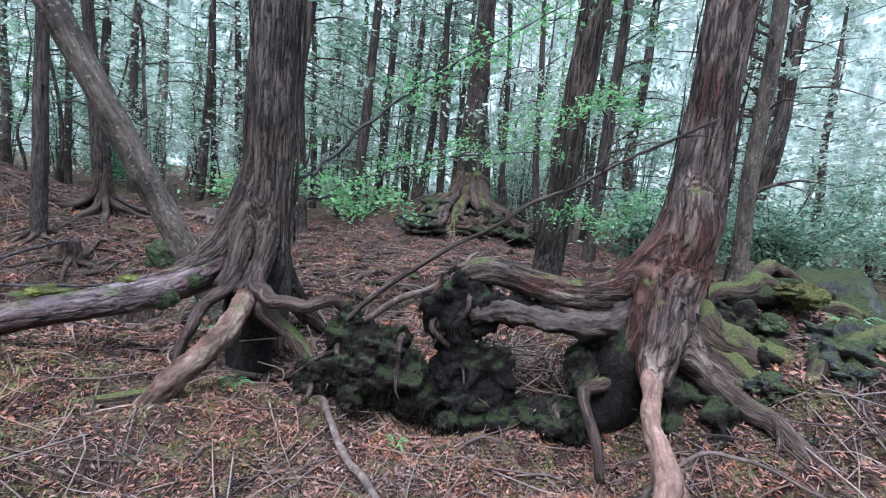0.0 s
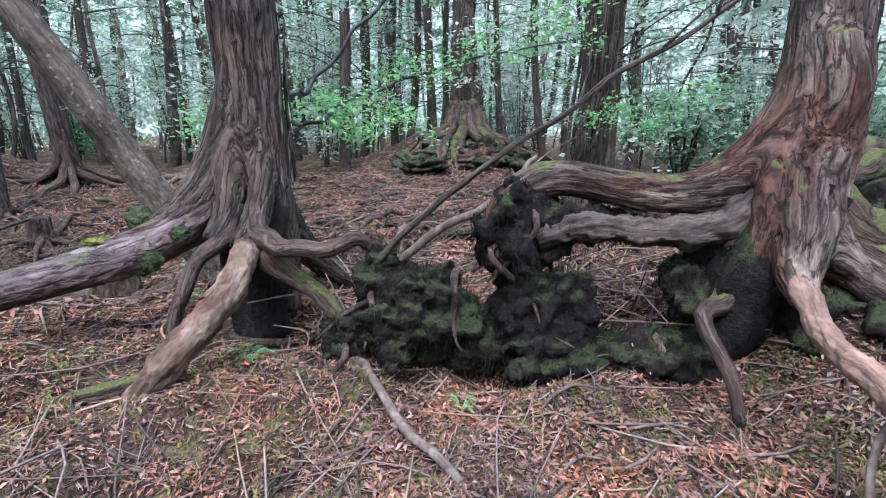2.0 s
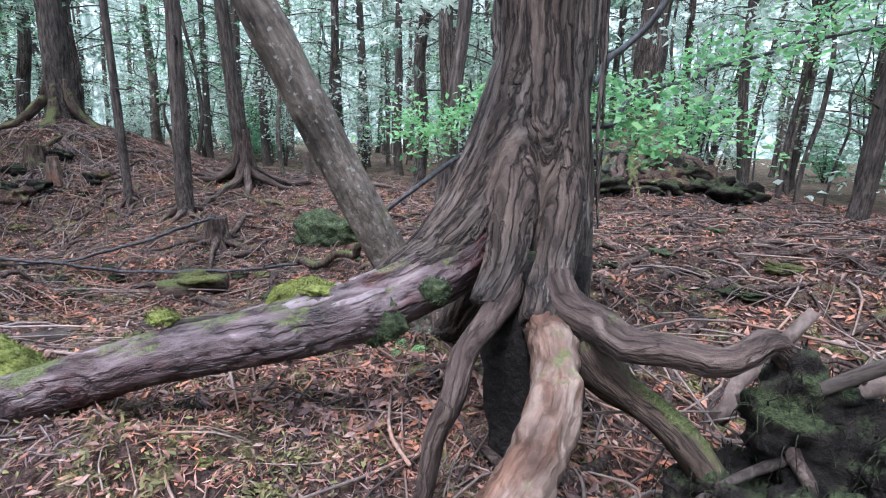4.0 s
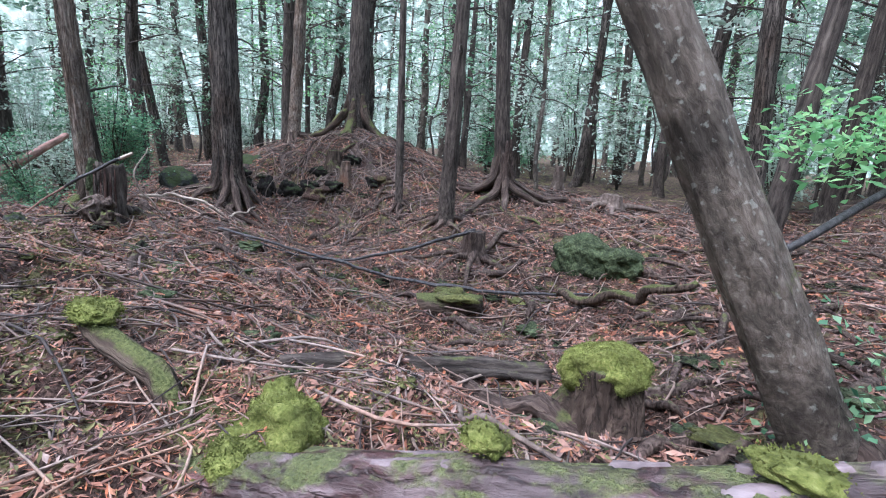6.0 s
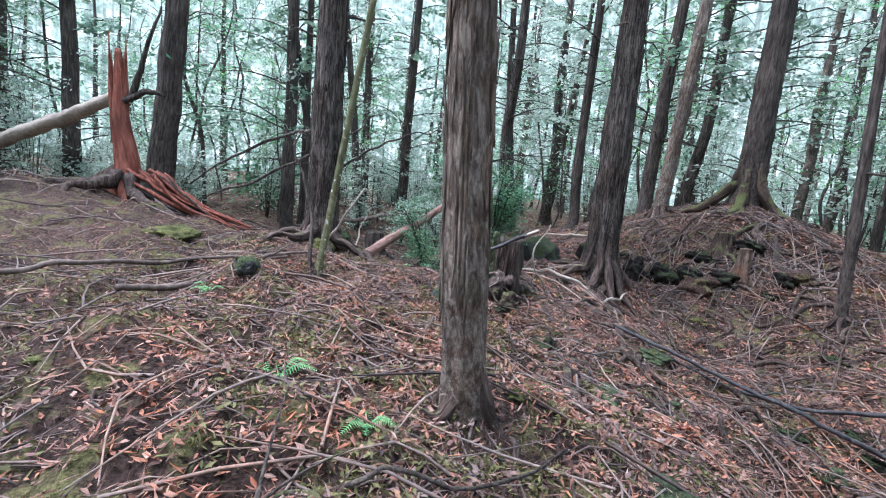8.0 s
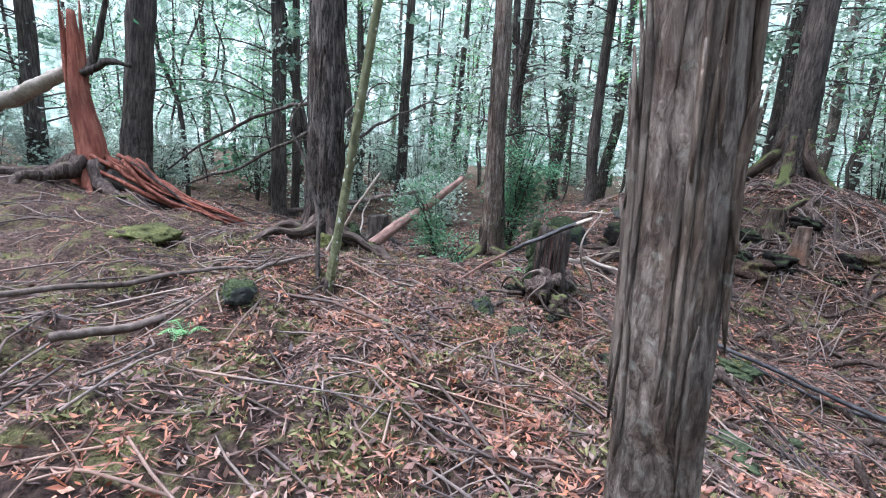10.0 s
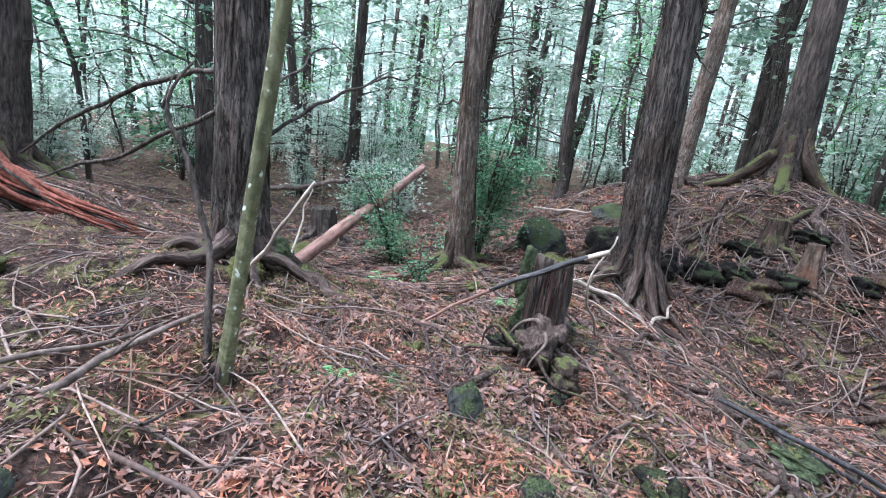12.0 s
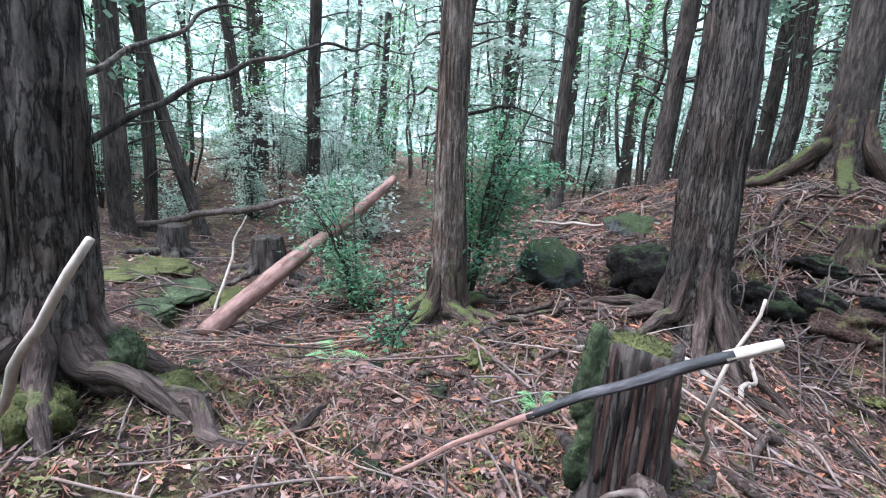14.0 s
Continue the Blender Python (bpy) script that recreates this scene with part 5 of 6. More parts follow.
for i in range(6):
    a = i * 1.05 + 0.3
    q = [on(-11.9 + d * math.cos(a + d * 0.3), -0.3 + d * math.sin(a + d * 0.3), u) for d, u in ((0.15, 0.3), (0.4, 0.1), (0.8, 0.03), (1.3, -0.06))]
    part("root", tube(q, [0.12, 0.09, 0.06, 0.02], 14, 8, 0.15, seed=90 + i, wob=0.03), ROOT, snag)
slog = thing("splintered_log", on(-11.6, 0.5), "fallen red log split open along its length", "log")
part("bark_half", tube([(-11.75, -0.1, sb[2] + 0.12), (-11.6, 0.6, float(gh(-11.6, 0.6)) + 0.08), (-11.4, 1.4, float(gh(-11.4, 1.4)) + 0.03)], [0.15, 0.14, 0.06], 24, 14, 0.2, 0.06, 99), BARK_DARK, slog)
for i in range(46):
    o = r.normal(0, 0.075, 3) * np.array([1.1, 0.6, 0.6])
    e0, e1 = r.uniform(-0.15, 0.25), r.uniform(-0.35, 0.1)
    p = [np.array([-11.78, -0.1 + e0, sb[2] + 0.28]) + o, np.array([-11.6, 0.55, float(gh(-11.6, 0.55)) + 0.17]) + o * 1.2, np.array([-11.38, 1.45 + e1, float(gh(-11.4, 1.45)) + 0.08]) + o * 0.8]
    part("splinter", tube(p, [0.012 + 0.009 * (i % 3), 0.015 + 0.009 * (i % 3), 0.004], 18, 6, 0.35, 0.05, 100 + i, None, 0.02), RED_WOOD if i % 9 else BARK_DARK, slog)


for k, q in enumerate((((-10.55, 7.5, 1.02), (-10.3, 7.0, 0.6), (-9.98, 6.65, 0.04)), ((-10.4, 7.6, 0.8), (-10.2, 7.25, 0.45), (-9.99, 6.92, 0.02)), ((-10.45, 7.85, 0.85), (-10.3, 7.55, 0.6), (-10.15, 7.22, 0.18)),
                       ((-10.8, 7.9, 1.1), (-10.5, 7.3, 1.0), (-10.35, 7.1, 0.7)), ((-10.2, 8.2, 0.6), (-10.05, 7.9, 0.4), (-10.0, 7.7, -0.05)))):
    stick("hanging_root", q, [0.007, 0.006, 0.003], DEAD, "bleached rootlet hanging down a root mound", 230 + k, 6, 0.03, 1, "hanging rootlets", category="root")


# ---- rocks, stumps, moss ----
def tuft_moss(c, r, seed, count=1400, rough=0.24, size=0.55):
    """A cushion of moss with its fine upright shoots."""
    g = blob(c, r, seed, rough, 4, size)
    V = g[0]
    rr = np.random.default_rng(seed)
    k = rr.integers(0, len(V), count)
    base = V[k] + rr.normal(0, 0.006, (count, 3))
    d = (V[k] - np.asarray(c)) / np.asarray(r) + [0, 0, 0.5] + rr.normal(0, 0.35, (count, 3))
    d /= np.linalg.norm(d, axis=1)[:, None]
    h = rr.uniform(0.004, 0.012, count)[:, None]
    w = np.cross(d, rr.normal(size=(count, 3)))
    w /= np.linalg.norm(w, axis=1)[:, None] + 1e-9
    T = np.stack([base - w * 0.004, base + w * 0.004, base + d * h], 1).reshape(-1, 3)
    F = (np.arange(count)[:, None] * 3 + np.arange(3)[None]).tolist()
    return join([g, (T, F)])


def velvet(g, seed, count=5000):
    """Short moss shoots over a lump."""
    V = np.asarray(g[0])
    rr = np.random.default_rng(seed)
    k = rr.integers(0, len(V), count)
    c = V.mean(axis=0)
    d = V[k] - c
    d = d / np.linalg.norm(d, axis=1)[:, None] + [0, 0, 0.3] + rr.normal(0, 0.4, (count, 3))
    d /= np.linalg.norm(d, axis=1)[:, None]
    w = np.cross(d, rr.normal(size=(count, 3)))
    w /= np.linalg.norm(w, axis=1)[:, None] + 1e-9
    base = V[k] + rr.normal(0, 0.004, (count, 3))
    T = np.stack([base - w * 0.0025, base + w * 0.0025, base + d * rr.uniform(0.004, 0.011, (count, 1))], 1).reshape(-1, 3)
    return join([g, (T, (np.arange(count)[:, None] * 3 + np.arange(3)[None]).tolist())])


def boulder(x, y, r, label, seed, up=0.3, mat=ROCK):
    z = float(gh(x, y))
    c = (x, y, z + r[2] * up)
    g = tuft_moss(c, r, seed, 2600 if r[0] > 0.15 else 300, 0.2, 0.95) if mat in (ROCK, MOSS_DARK) else blob(c, r, seed, 0.3, 4, 0.7, 0.15)
    return solo("boulder", g, mat, label, "rock", (x, y, z), "mossy boulders")


def moss_cushion(x, y, z, r, label, seed, count=1400, mat=MOSS, rough=0.16):
    return solo("moss_cushion", tuft_moss((x, y, z), r, seed, count, rough), mat, label, "moss", (x, y, z), "moss cushions")


def stump(x, y, rad, h, mat, label, seed, roots=5, top=DEAD, hollow=0.0, lean=(0, 0), reach=0.8, flare=0.7):
    b = on(x, y)
    ob = thing("tree_stump", b, label, "stump", "stumps")
    V, F = tube([(x, y, b[2] - 0.12), (x + lean[0] * 0.5, y + lean[1] * 0.5, b[2] + h * 0.5), (x + lean[0], y + lean[1], b[2] + h)], [rad * (1.1 + 0.35 * flare), rad, rad * (1.06 - 0.3 * flare)], 22, 30, 0.16, 0.08, seed, (max(3, roots), flare, h * 0.35), cap=False)
    ring = V[-30:]
    ring[:, 2] += 0.03 * h * wave(ring * 3, 0.8, seed, 3)
    V[-30:] = ring
    c = ring.mean(axis=0) - [0, 0, 0.1 * h]
    V = np.vstack([V, c])
    F += [[len(V) - 31 + i, len(V) - 31 + (i + 1) % 30, len(V) - 1] for i in range(30)]
    part("body", (V, F), mat, ob)
    rr = np.random.default_rng(seed)
    for i in range(roots):
        a = 6.28 * i / roots + rr.uniform(-0.3, 0.3)
        q = []
        for d, u in ((0.4 * rad, h * 0.4), (rad * 1.2, h * 0.16), (rad + 0.35 * reach, 0.03), (rad + reach, -0.06)):
            q.append(on(x + d * math.cos(a), y + d * math.sin(a), u))
        part("root", tube(q, [rad * 0.45, rad * 0.35, rad * 0.22, 0.012], 14, 8, 0.18, seed=seed + i, wob=0.03), mat, ob)
    return ob


cap_stump = thing("tree_stump", on(-3.1, 4.85), "short broken stump draped in a cap of bright moss", "stump", "stumps")
g0 = float(gh(-3.1, 4.85))
part("body", fused([([(-3.09, 4.85, 0.16), (-3.08, 4.84, 0.0), (-3.06, 4.82, g0 - 0.1)], [0.16, 0.15, 0.17]), ([(-3.15, 4.86, 0.1), (-3.3, 4.84, g0 + 0.1), (-3.5, 4.8, g0 - 0.03)], [0.08, 0.09, 0.05]),
                    ([(-3.0, 4.85, 0.1), (-2.9, 4.72, g0 + 0.05), (-2.85, 4.6, g0 - 0.05)], [0.08, 0.07, 0.05])], 0.014, 110, 0.01, 0.1), MOSSY_WOOD, cap_stump)
mc = fused([], 0.014, 111, 0, 0, 5, 0.012, [blob((-3.1, 4.86, 0.17), (0.2, 0.18, 0.085), 111, 0.12, 4, 0.6), blob((-3.2, 4.82, 0.1), (0.12, 0.12, 0.12), 112, 0.15, 4, 0.6), blob((-3.0, 4.84, 0.12), (0.11, 0.12, 0.09), 113, 0.15, 4, 0.6)])
part("moss", velvet(mc, 111, 9000), MOSS, cap_stump, "bright yellow-green velvety moss")
moss_cushion(-4.66, 3.05, 0.46, (0.14, 0.09, 0.035), "bright moss cushion on a pale root", 112, 1800)
blk = fused([], 0.014, 880, 0, 0, 5, 0.02, [blob((-3.72, 3.33, 0.2), (0.16, 0.13, 0.12), 881, 0.2, 4, 0.6), blob((-3.86, 3.4, 0.16), (0.16, 0.14, 0.1), 882, 0.2, 4, 0.6), blob((-3.6, 3.22, 0.12), (0.12, 0.1, 0.13), 883, 0.2, 4, 0.6)])
solo("moss_cushion", velvet(blk, 880, 9000), MOSS, "thick hump of yellow-green moss over a rotten root end", "moss", group="moss cushions")
moss_cushion(-3.62, 3.12, 0.25, (0.12, 0.08, 0.045), "yellow-green moss cushion at the end of a thick root", 113, 2400)
moss_cushion(-3.95, 3.4, 0.16, (0.2, 0.15, 0.06), "spreading moss cushion on a rotten root", 114, 2400)
moss_cushion(-2.3, 3.56, 0.672, (0.09, 0.06, 0.025), "small moss patch on thick root bark", 115, 500)
moss_cushion(-2.9, 3.38, 0.55, (0.06, 0.045, 0.03), "small round moss tuft on thick root bark", 116, 400)
moss_cushion(-2.07, 3.57, 0.56, (0.11, 0.03, 0.11), "deep green moss hanging on thick root bark", 501, 900, MOSS_DARK)
moss_cushion(-1.84, 3.62, 0.7, (0.06, 0.03, 0.05), "dull green moss at a trunk's buttress", 502, 500, MOSS_DARK)
moss_cushion(-4.1, 3.5, 0.14, (0.16, 0.12, 0.06), "olive moss hump behind a thick root", 503, 1600, MOSS_FLOOR)
moss_cushion(-3.98, 3.18, 0.17, (0.2, 0.12, 0.08), "olive moss hump beside a thick root", 504, 1600, MOSS_FLOOR)
moss_cushion(-10.02, 2.6, float(gh(-10.02, 2.6)) + 0.1, (0.09, 0.08, 0.15), "deep green moss climbing a cypress foot", 505, 900, MOSS_DARK)
moss_cushion(-10.0, 2.78, float(gh(-10.0, 2.78)) + 0.03, (0.15, 0.12, 0.09), "olive moss between cypress roots", 506, 900, MOSS_FLOOR)
moss_cushion(-9.8, 2.36, float(gh(-9.8, 2.36)) + 0.04, (0.12, 0.13, 0.1), "olive moss at a cypress foot", 507, 900, MOSS_FLOOR)
for k, (x, y, q) in enumerate(((-14.07, 2.27, (0.5, 0.4, 0.055)), (-13.3, 2.62, (0.4, 0.3, 0.045)), (-13.7, 2.05, (0.35, 0.3, 0.05)), (-12.6, 2.4, (0.3, 0.22, 0.07)), (-12.9, 3.1, (0.3, 0.2, 0.07)))):
    moss_cushion(x, y, float(gh(x, y)) + 0.01, q, "flat carpet of olive moss in a clearing", 510 + k, 1200, (MOSS_FLOOR, MOSS_DARK)[k % 2])
moss_cushion(-5.45, 6.55, float(gh(-5.5, 6.5)) + 0.25, (0.24, 0.12, 0.07), "moss cushion on an arching root", 117, 1500, MOSS_FLOOR, 0.35)
moss_cushion(-9.65, 0.8, float(gh(-9.65, 0.8)) + 0.03, (0.28, 0.25, 0.08), "flat moss cushion on the bank", 118, 1200, MOSS_FLOOR)
moss_cushion(2.65, 3.25, float(gh(2.65, 3.25)) + 0.18, (0.12, 0.1, 0.08), "olive moss cushion on rock", 119, 1400, MOSS_FLOOR)
solo("boulder", velvet(fused([], 0.02, 120, 0, 0, 4, 0.02, [blob((-4.75, 8.4, float(gh(-4.7, 8.4)) + 0.12), (0.42, 0.3, 0.3), 120, 0.2, 4, 0.8), blob((-4.3, 8.42, float(gh(-4.3, 8.4)) + 0.06), (0.36, 0.28, 0.22), 121, 0.2, 4, 0.8)]), 120), MOSS_DARK, "dark boulder coated in deep green moss", "rock", group="mossy boulders")
rr = np.random.default_rng(560)
for k in range(34):
    x, y = rr.uniform(1.95, 4.3), rr.uniform(2.5, 5.2)
    w = rr.uniform(0.07, 0.19) * (1.25 if k < 8 else 0.9)
    z = float(gh(x, y))
    q = (w * rr.uniform(0.9, 1.4), w, w * rr.uniform(0.6, 0.95))
    g = blob((x, y, z + 0.2 * w), q, 561 + k, 0.42, 4, 0.5, 0.1)
    solo("boulder", g, (ROCK, MOSSY_SOIL, ROCK)[k % 3], ("rough lava stone under patchy moss", "dark soil-crusted stone on a bank", "rough lava stone under patchy moss")[k % 3], "rock", (x, y, z), "mossy boulders")
stick("mossy_log", [(1.9, 2.98, 0.56), (2.13, 2.8, 0.5), (2.35, 2.6, 0.4), (2.6, 2.38, 0.27), (3.0, 2.1, 0.1)], [0.08, 0.1, 0.1, 0.095, 0.07], MOSSY_WOOD, "thick mossy root running down a bank", 571, 26, 0.02, 2, category="root")
stick("mossy_log", [(2.3, 3.45, 0.62), (2.51, 3.52, 0.74), (2.9, 3.65, 0.92), (3.31, 3.72, 0.95), (3.85, 3.74, 0.84)], [0.06, 0.075, 0.08, 0.075, 0.06], MOSSY_WOOD, "mossy root arching over a bank", 572, 24, 0.03, 2, category="root")
stick("mossy_log", [(2.2, 3.2, 0.6), (2.6, 3.0, 0.62), (3.0, 2.75, 0.55), (3.5, 2.5, 0.4)], [0.05, 0.06, 0.06, 0.05], MOSSY_WOOD, "knotted mossy root across a bank", 573, 22, 0.04, 2, category="root")
rr = np.random.default_rng(575)
c = np.column_stack([rr.normal(2.8, 0.6, 2200), rr.normal(3.2, 0.5, 2200)])
c = np.column_stack([c, gh(c[:, 0], c[:, 1]) + rr.uniform(0.005, 0.06, 2200)])
solo("leaf_litter", leaves(c, 0.026, rr, 0.85, 1.7), LITTER, "brown fallen leaves caught on a mossy bank", "leaves", kind="stuff", smooth=False)
boulder(4.6, 5.4, (0.5, 0.45, 0.45), "rounded rock under green moss", 125)
for k, (x, y, u, q) in enumerate(((2.35, 3.15, 0.16, (0.12, 0.1, 0.07)), (2.6, 3.3, 0.24, (0.2, 0.12, 0.07)), (3.3, 4.3, 0.25, (0.2, 0.15, 0.1)), (2.1, 3.4, 0.06, (0.12, 0.1, 0.05)), (2.5, 2.75, 0.04, (0.14, 0.1, 0.05)), (2.9, 3.0, 0.1, (0.14, 0.13, 0.07)))):
    moss_cushion(x, y, float(gh(x, y)) + u * 0.7, np.array(q) * 0.75, "rounded moss cushion over rock and roots", 240 + k, 1500, (MOSS_DARK, MOSS_FLOOR, MOSS_DARK)[k % 3], 0.4)
for k, q in enumerate(([(1.9, 3.5, 0.75), (2.2, 3.6, 1.05), (2.7, 3.75, 1.1), (3.1, 3.9, 0.8)], [(2.2, 2.6, 0.55), (2.6, 2.9, 0.85), (3.2, 3.1, 0.9), (3.7, 3.2, 0.6)], [(2.5, 4.1, 0.7), (2.8, 4.1, 1.1), (3.3, 4.4, 1.15), (3.9, 4.5, 0.8)])):
    stick("mossy_root", q, [0.05, 0.07, 0.065, 0.04], MOSSY_WOOD, "mossy root arching over a rocky bank", 250 + k, 14, 0.03, 2, category="root")
boulder(-12.05, 6.35, (0.42, 0.36, 0.3), "dark green mossy boulder in a hollow", 126)
# The blackness of the hole at the pit is put into this bank's colour.
boulder(-11.45, 7.15, (0.36, 0.26, 0.3), "dark bank with a hole's shade in its colour", 127, 0.4, SOIL_SHADE)
boulder(-10.75, 7.0, (0.2, 0.22, 0.2), "dark rock behind a cypress foot", 128)
boulder(-8.15, 3.35, (0.09, 0.08, 0.13), "small dark mossy rock on litter", 129, 0.5)
boulder(-4.75, 2.6, (0.09, 0.08, 0.05), "small grey-green rock in litter", 130)
boulder(-4.3, 2.45, (0.07, 0.06, 0.05), "small mossy stone in litter", 131)
boulder(-7.45, 3.3, (0.05, 0.05, 0.05), "small dark stone in litter", 132)
boulder(-7.5, 1.8, (0.09, 0.08, 0.07), "small mossy rock beside a pole", 133)
boulder(-12.4, 8.0, (0.45, 0.3, 0.2), "mossy rock at the mound's foot", 134, 0.0)
rr = np.random.default_rng(140)
for k in range(16):
    x, y = rr.uniform(-0.9, 2.5), rr.uniform(12.2, 14.0)
    w = rr.uniform(0.18, 0.4)
    g = blob((x, y, float(gh(x, y)) + 0.15 * w), (w * 1.2, w, w * 0.7), 140 + k, 0.42, 4, 0.5)
    solo("boulder", g, (MOSSY_SOIL, ROCK, SOIL)[k % 3], "rock crusted with soil in a root-clasped mound", "rock", (x, y, float(gh(x, y))), "mossy boulders")
for k in range(13):
    a = 3.6 + 2.3 * k / 12 + rr.normal(0, 0.1)
    q, aa = [], a
    for d, u in ((0.25, 0.9), (0.7, 0.4), (1.3, 0.18), (2.0, 0.1), (2.8, -0.06)):
        aa += rr.normal(0, 0.09)
        q.append(on(0.75 + d * math.cos(aa), 14.6 + d * math.sin(aa), u))
    part("root", tube(q, [0.16, 0.13, 0.09, 0.06, 0.02], 26, 12, 0.2, 0.05, 940 + k, None, 0.06), (ROOT, MOSSY_WOOD)[k % 2], far_root)
for k, (x, y, s) in enumerate(((-9.9, 8.0, 0.2), (-9.1, 8.9, 0.17))):
    boulder(x, y, (s * 1.3, s, s * 0.7), "dark lump of soil and stone in a root mound", 150 + k, 0.1, SOIL)
# Dark soil lumps that also stand in for shaded holes in the mound.
for k, (x, y, u, q) in enumerate(((-10.5, 7.75, 0.1, (0.3, 0.16, 0.2)), (-10.7, 7.4, 0.08, (0.16, 0.14, 0.24)), (-10.1, 7.95, 0.1, (0.2, 0.13, 0.16)), (-9.7, 8.2, 0.05, (0.2, 0.12, 0.12)), (-10.4, 8.4, 0.06, (0.26, 0.12, 0.1)), (-9.2, 8.7, 0.06, (0.16, 0.1, 0.12)), (-9.9, 8.8, 0.05, (0.2, 0.12, 0.1)))):
    z = float(gh(x, y)) + u
    solo("soil_overhang", blob((x, y, z), q, 260 + k, 0.3, 4, 0.6), SOIL_SHADE, "dark soil lump standing in for a shaded hole in a mound", "soil", (x, y, z), "soil overhangs")
clump = thing("root_clump", on(-8.6, 4.05), "upturned clump of dark soil and gnarled roots", "roots")
for k, (c, q) in enumerate((((-8.64, 4.04, 0.26), (0.14, 0.13, 0.15)), ((-8.42, 4.14, 0.18), (0.13, 0.13, 0.12)), ((-8.85, 3.98, 0.2), (0.13, 0.1, 0.1)), ((-8.7, 4.2, 0.3), (0.12, 0.1, 0.14)))):
    part("knot", blob(c, np.array(q) * (0.85, 0.85, 0.7), 270 + k, 0.42, 4, 0.8), (ROOT, MOSSY_WOOD, SOIL_SHADE, ROOT)[k], clump)
rr = np.random.default_rng(285)
for k in range(9):
    a = rr.uniform(0, 6.28)
    L = rr.uniform(0.2, 0.5)
    p = np.array([-8.62, 4.04, 0.3]) + rr.normal(0, 0.07, 3)
    e = np.array(on(p[0] + L * math.cos(a), p[1] + L * math.sin(a), rr.uniform(0.0, 0.12)))
    m = (p + e) / 2 + np.array([rr.normal(0, 0.08), rr.normal(0, 0.08), rr.uniform(-0.03, 0.14)])
    part("root", tube([p, m, e], [0.019, 0.013, 0.004], 14, 7, 0.25, 0.04, 280 + k, None, 0.04), (MOSSY_WOOD, ROOT, DEAD)[k % 3], clump)
stump(-6.1, 7.85, 0.15, 0.42, ROOT, "broken stump with wide clawing roots", 160, 8, reach=1.1)
end_stump = stump(-9.0, 4.35, 0.145, 0.74, BARK_DARK, "leaning broken stump draped in green moss", 161, 4, lean=(-0.05, 0.05), flare=0.15, reach=0.5)
for k, (c, q) in enumerate((((-9.12, 4.26, 0.55), (0.06, 0.08, 0.22)), ((-9.08, 4.24, 0.28), (0.06, 0.08, 0.16)))):
    part("moss", tuft_moss(c, q, 520 + k, 900), MOSS_DARK, end_stump, "deep green moss on a stump's side")
for k in range(14):
    a = -0.4 + 0.16 * k
    p = np.array([-9.0 + 0.15 * math.sin(a), 4.35 - 0.15 * math.cos(a), float(gh(-9.0, 4.35)) + 0.1 + 0.05 * (k % 5)])
    part("bark_strip", tube([p, p + [-0.01, 0.01, 0.2], p + [-0.03, 0.03, 0.42 + 0.03 * (k % 4)]], [0.012, 0.016, 0.006], 10, 6, 0.25, 0.05, 530 + k), (BARK, BARK_RED)[k % 2], end_stump)
moss_cushion(-9.06, 4.4, float(gh(-9.0, 4.35)) + 0.72, (0.13, 0.12, 0.035), "green moss on a broken stump top", 162, 1600, MOSS_FLOOR)
stump(-9.62, 8.42, 0.09, 0.36, PALE_ROOT, "short pale snag on a root mound", 163, 3, reach=0.3)
stump(-10.2, 8.6, 0.13, 0.3, MOSSY_WOOD, "broken brown stump on a root mound", 164, 4)
stump(-14.2, 3.55, 0.2, 0.5, BARK_DARK, "hollow mossy stump behind a log", 165, 5)
stump(-15.2, 2.4, 0.18, 0.4, BARK_DARK, "low mossy stump in a clearing", 166, 5)
stump(-8.5, 12.0, 0.14, 0.6, DEAD, "pointed dead stump far off", 167, 4)
stump(-5.6, 11.6, 0.2, 0.35, DEAD, "dark tangled stump with raised roots", 168, 7, reach=1.2)
stump(-8.2, 14.6, 0.13, 0.7, DEAD, "tall pointed dead stump", 169, 4)

# root masses of dark matted soil between the two big trees
mass = thing("root_mass", (0.1, 3.2, 0), "dark tangle of soil, moss and fine roots under arching roots", "roots")
rr = np.random.default_rng(170)
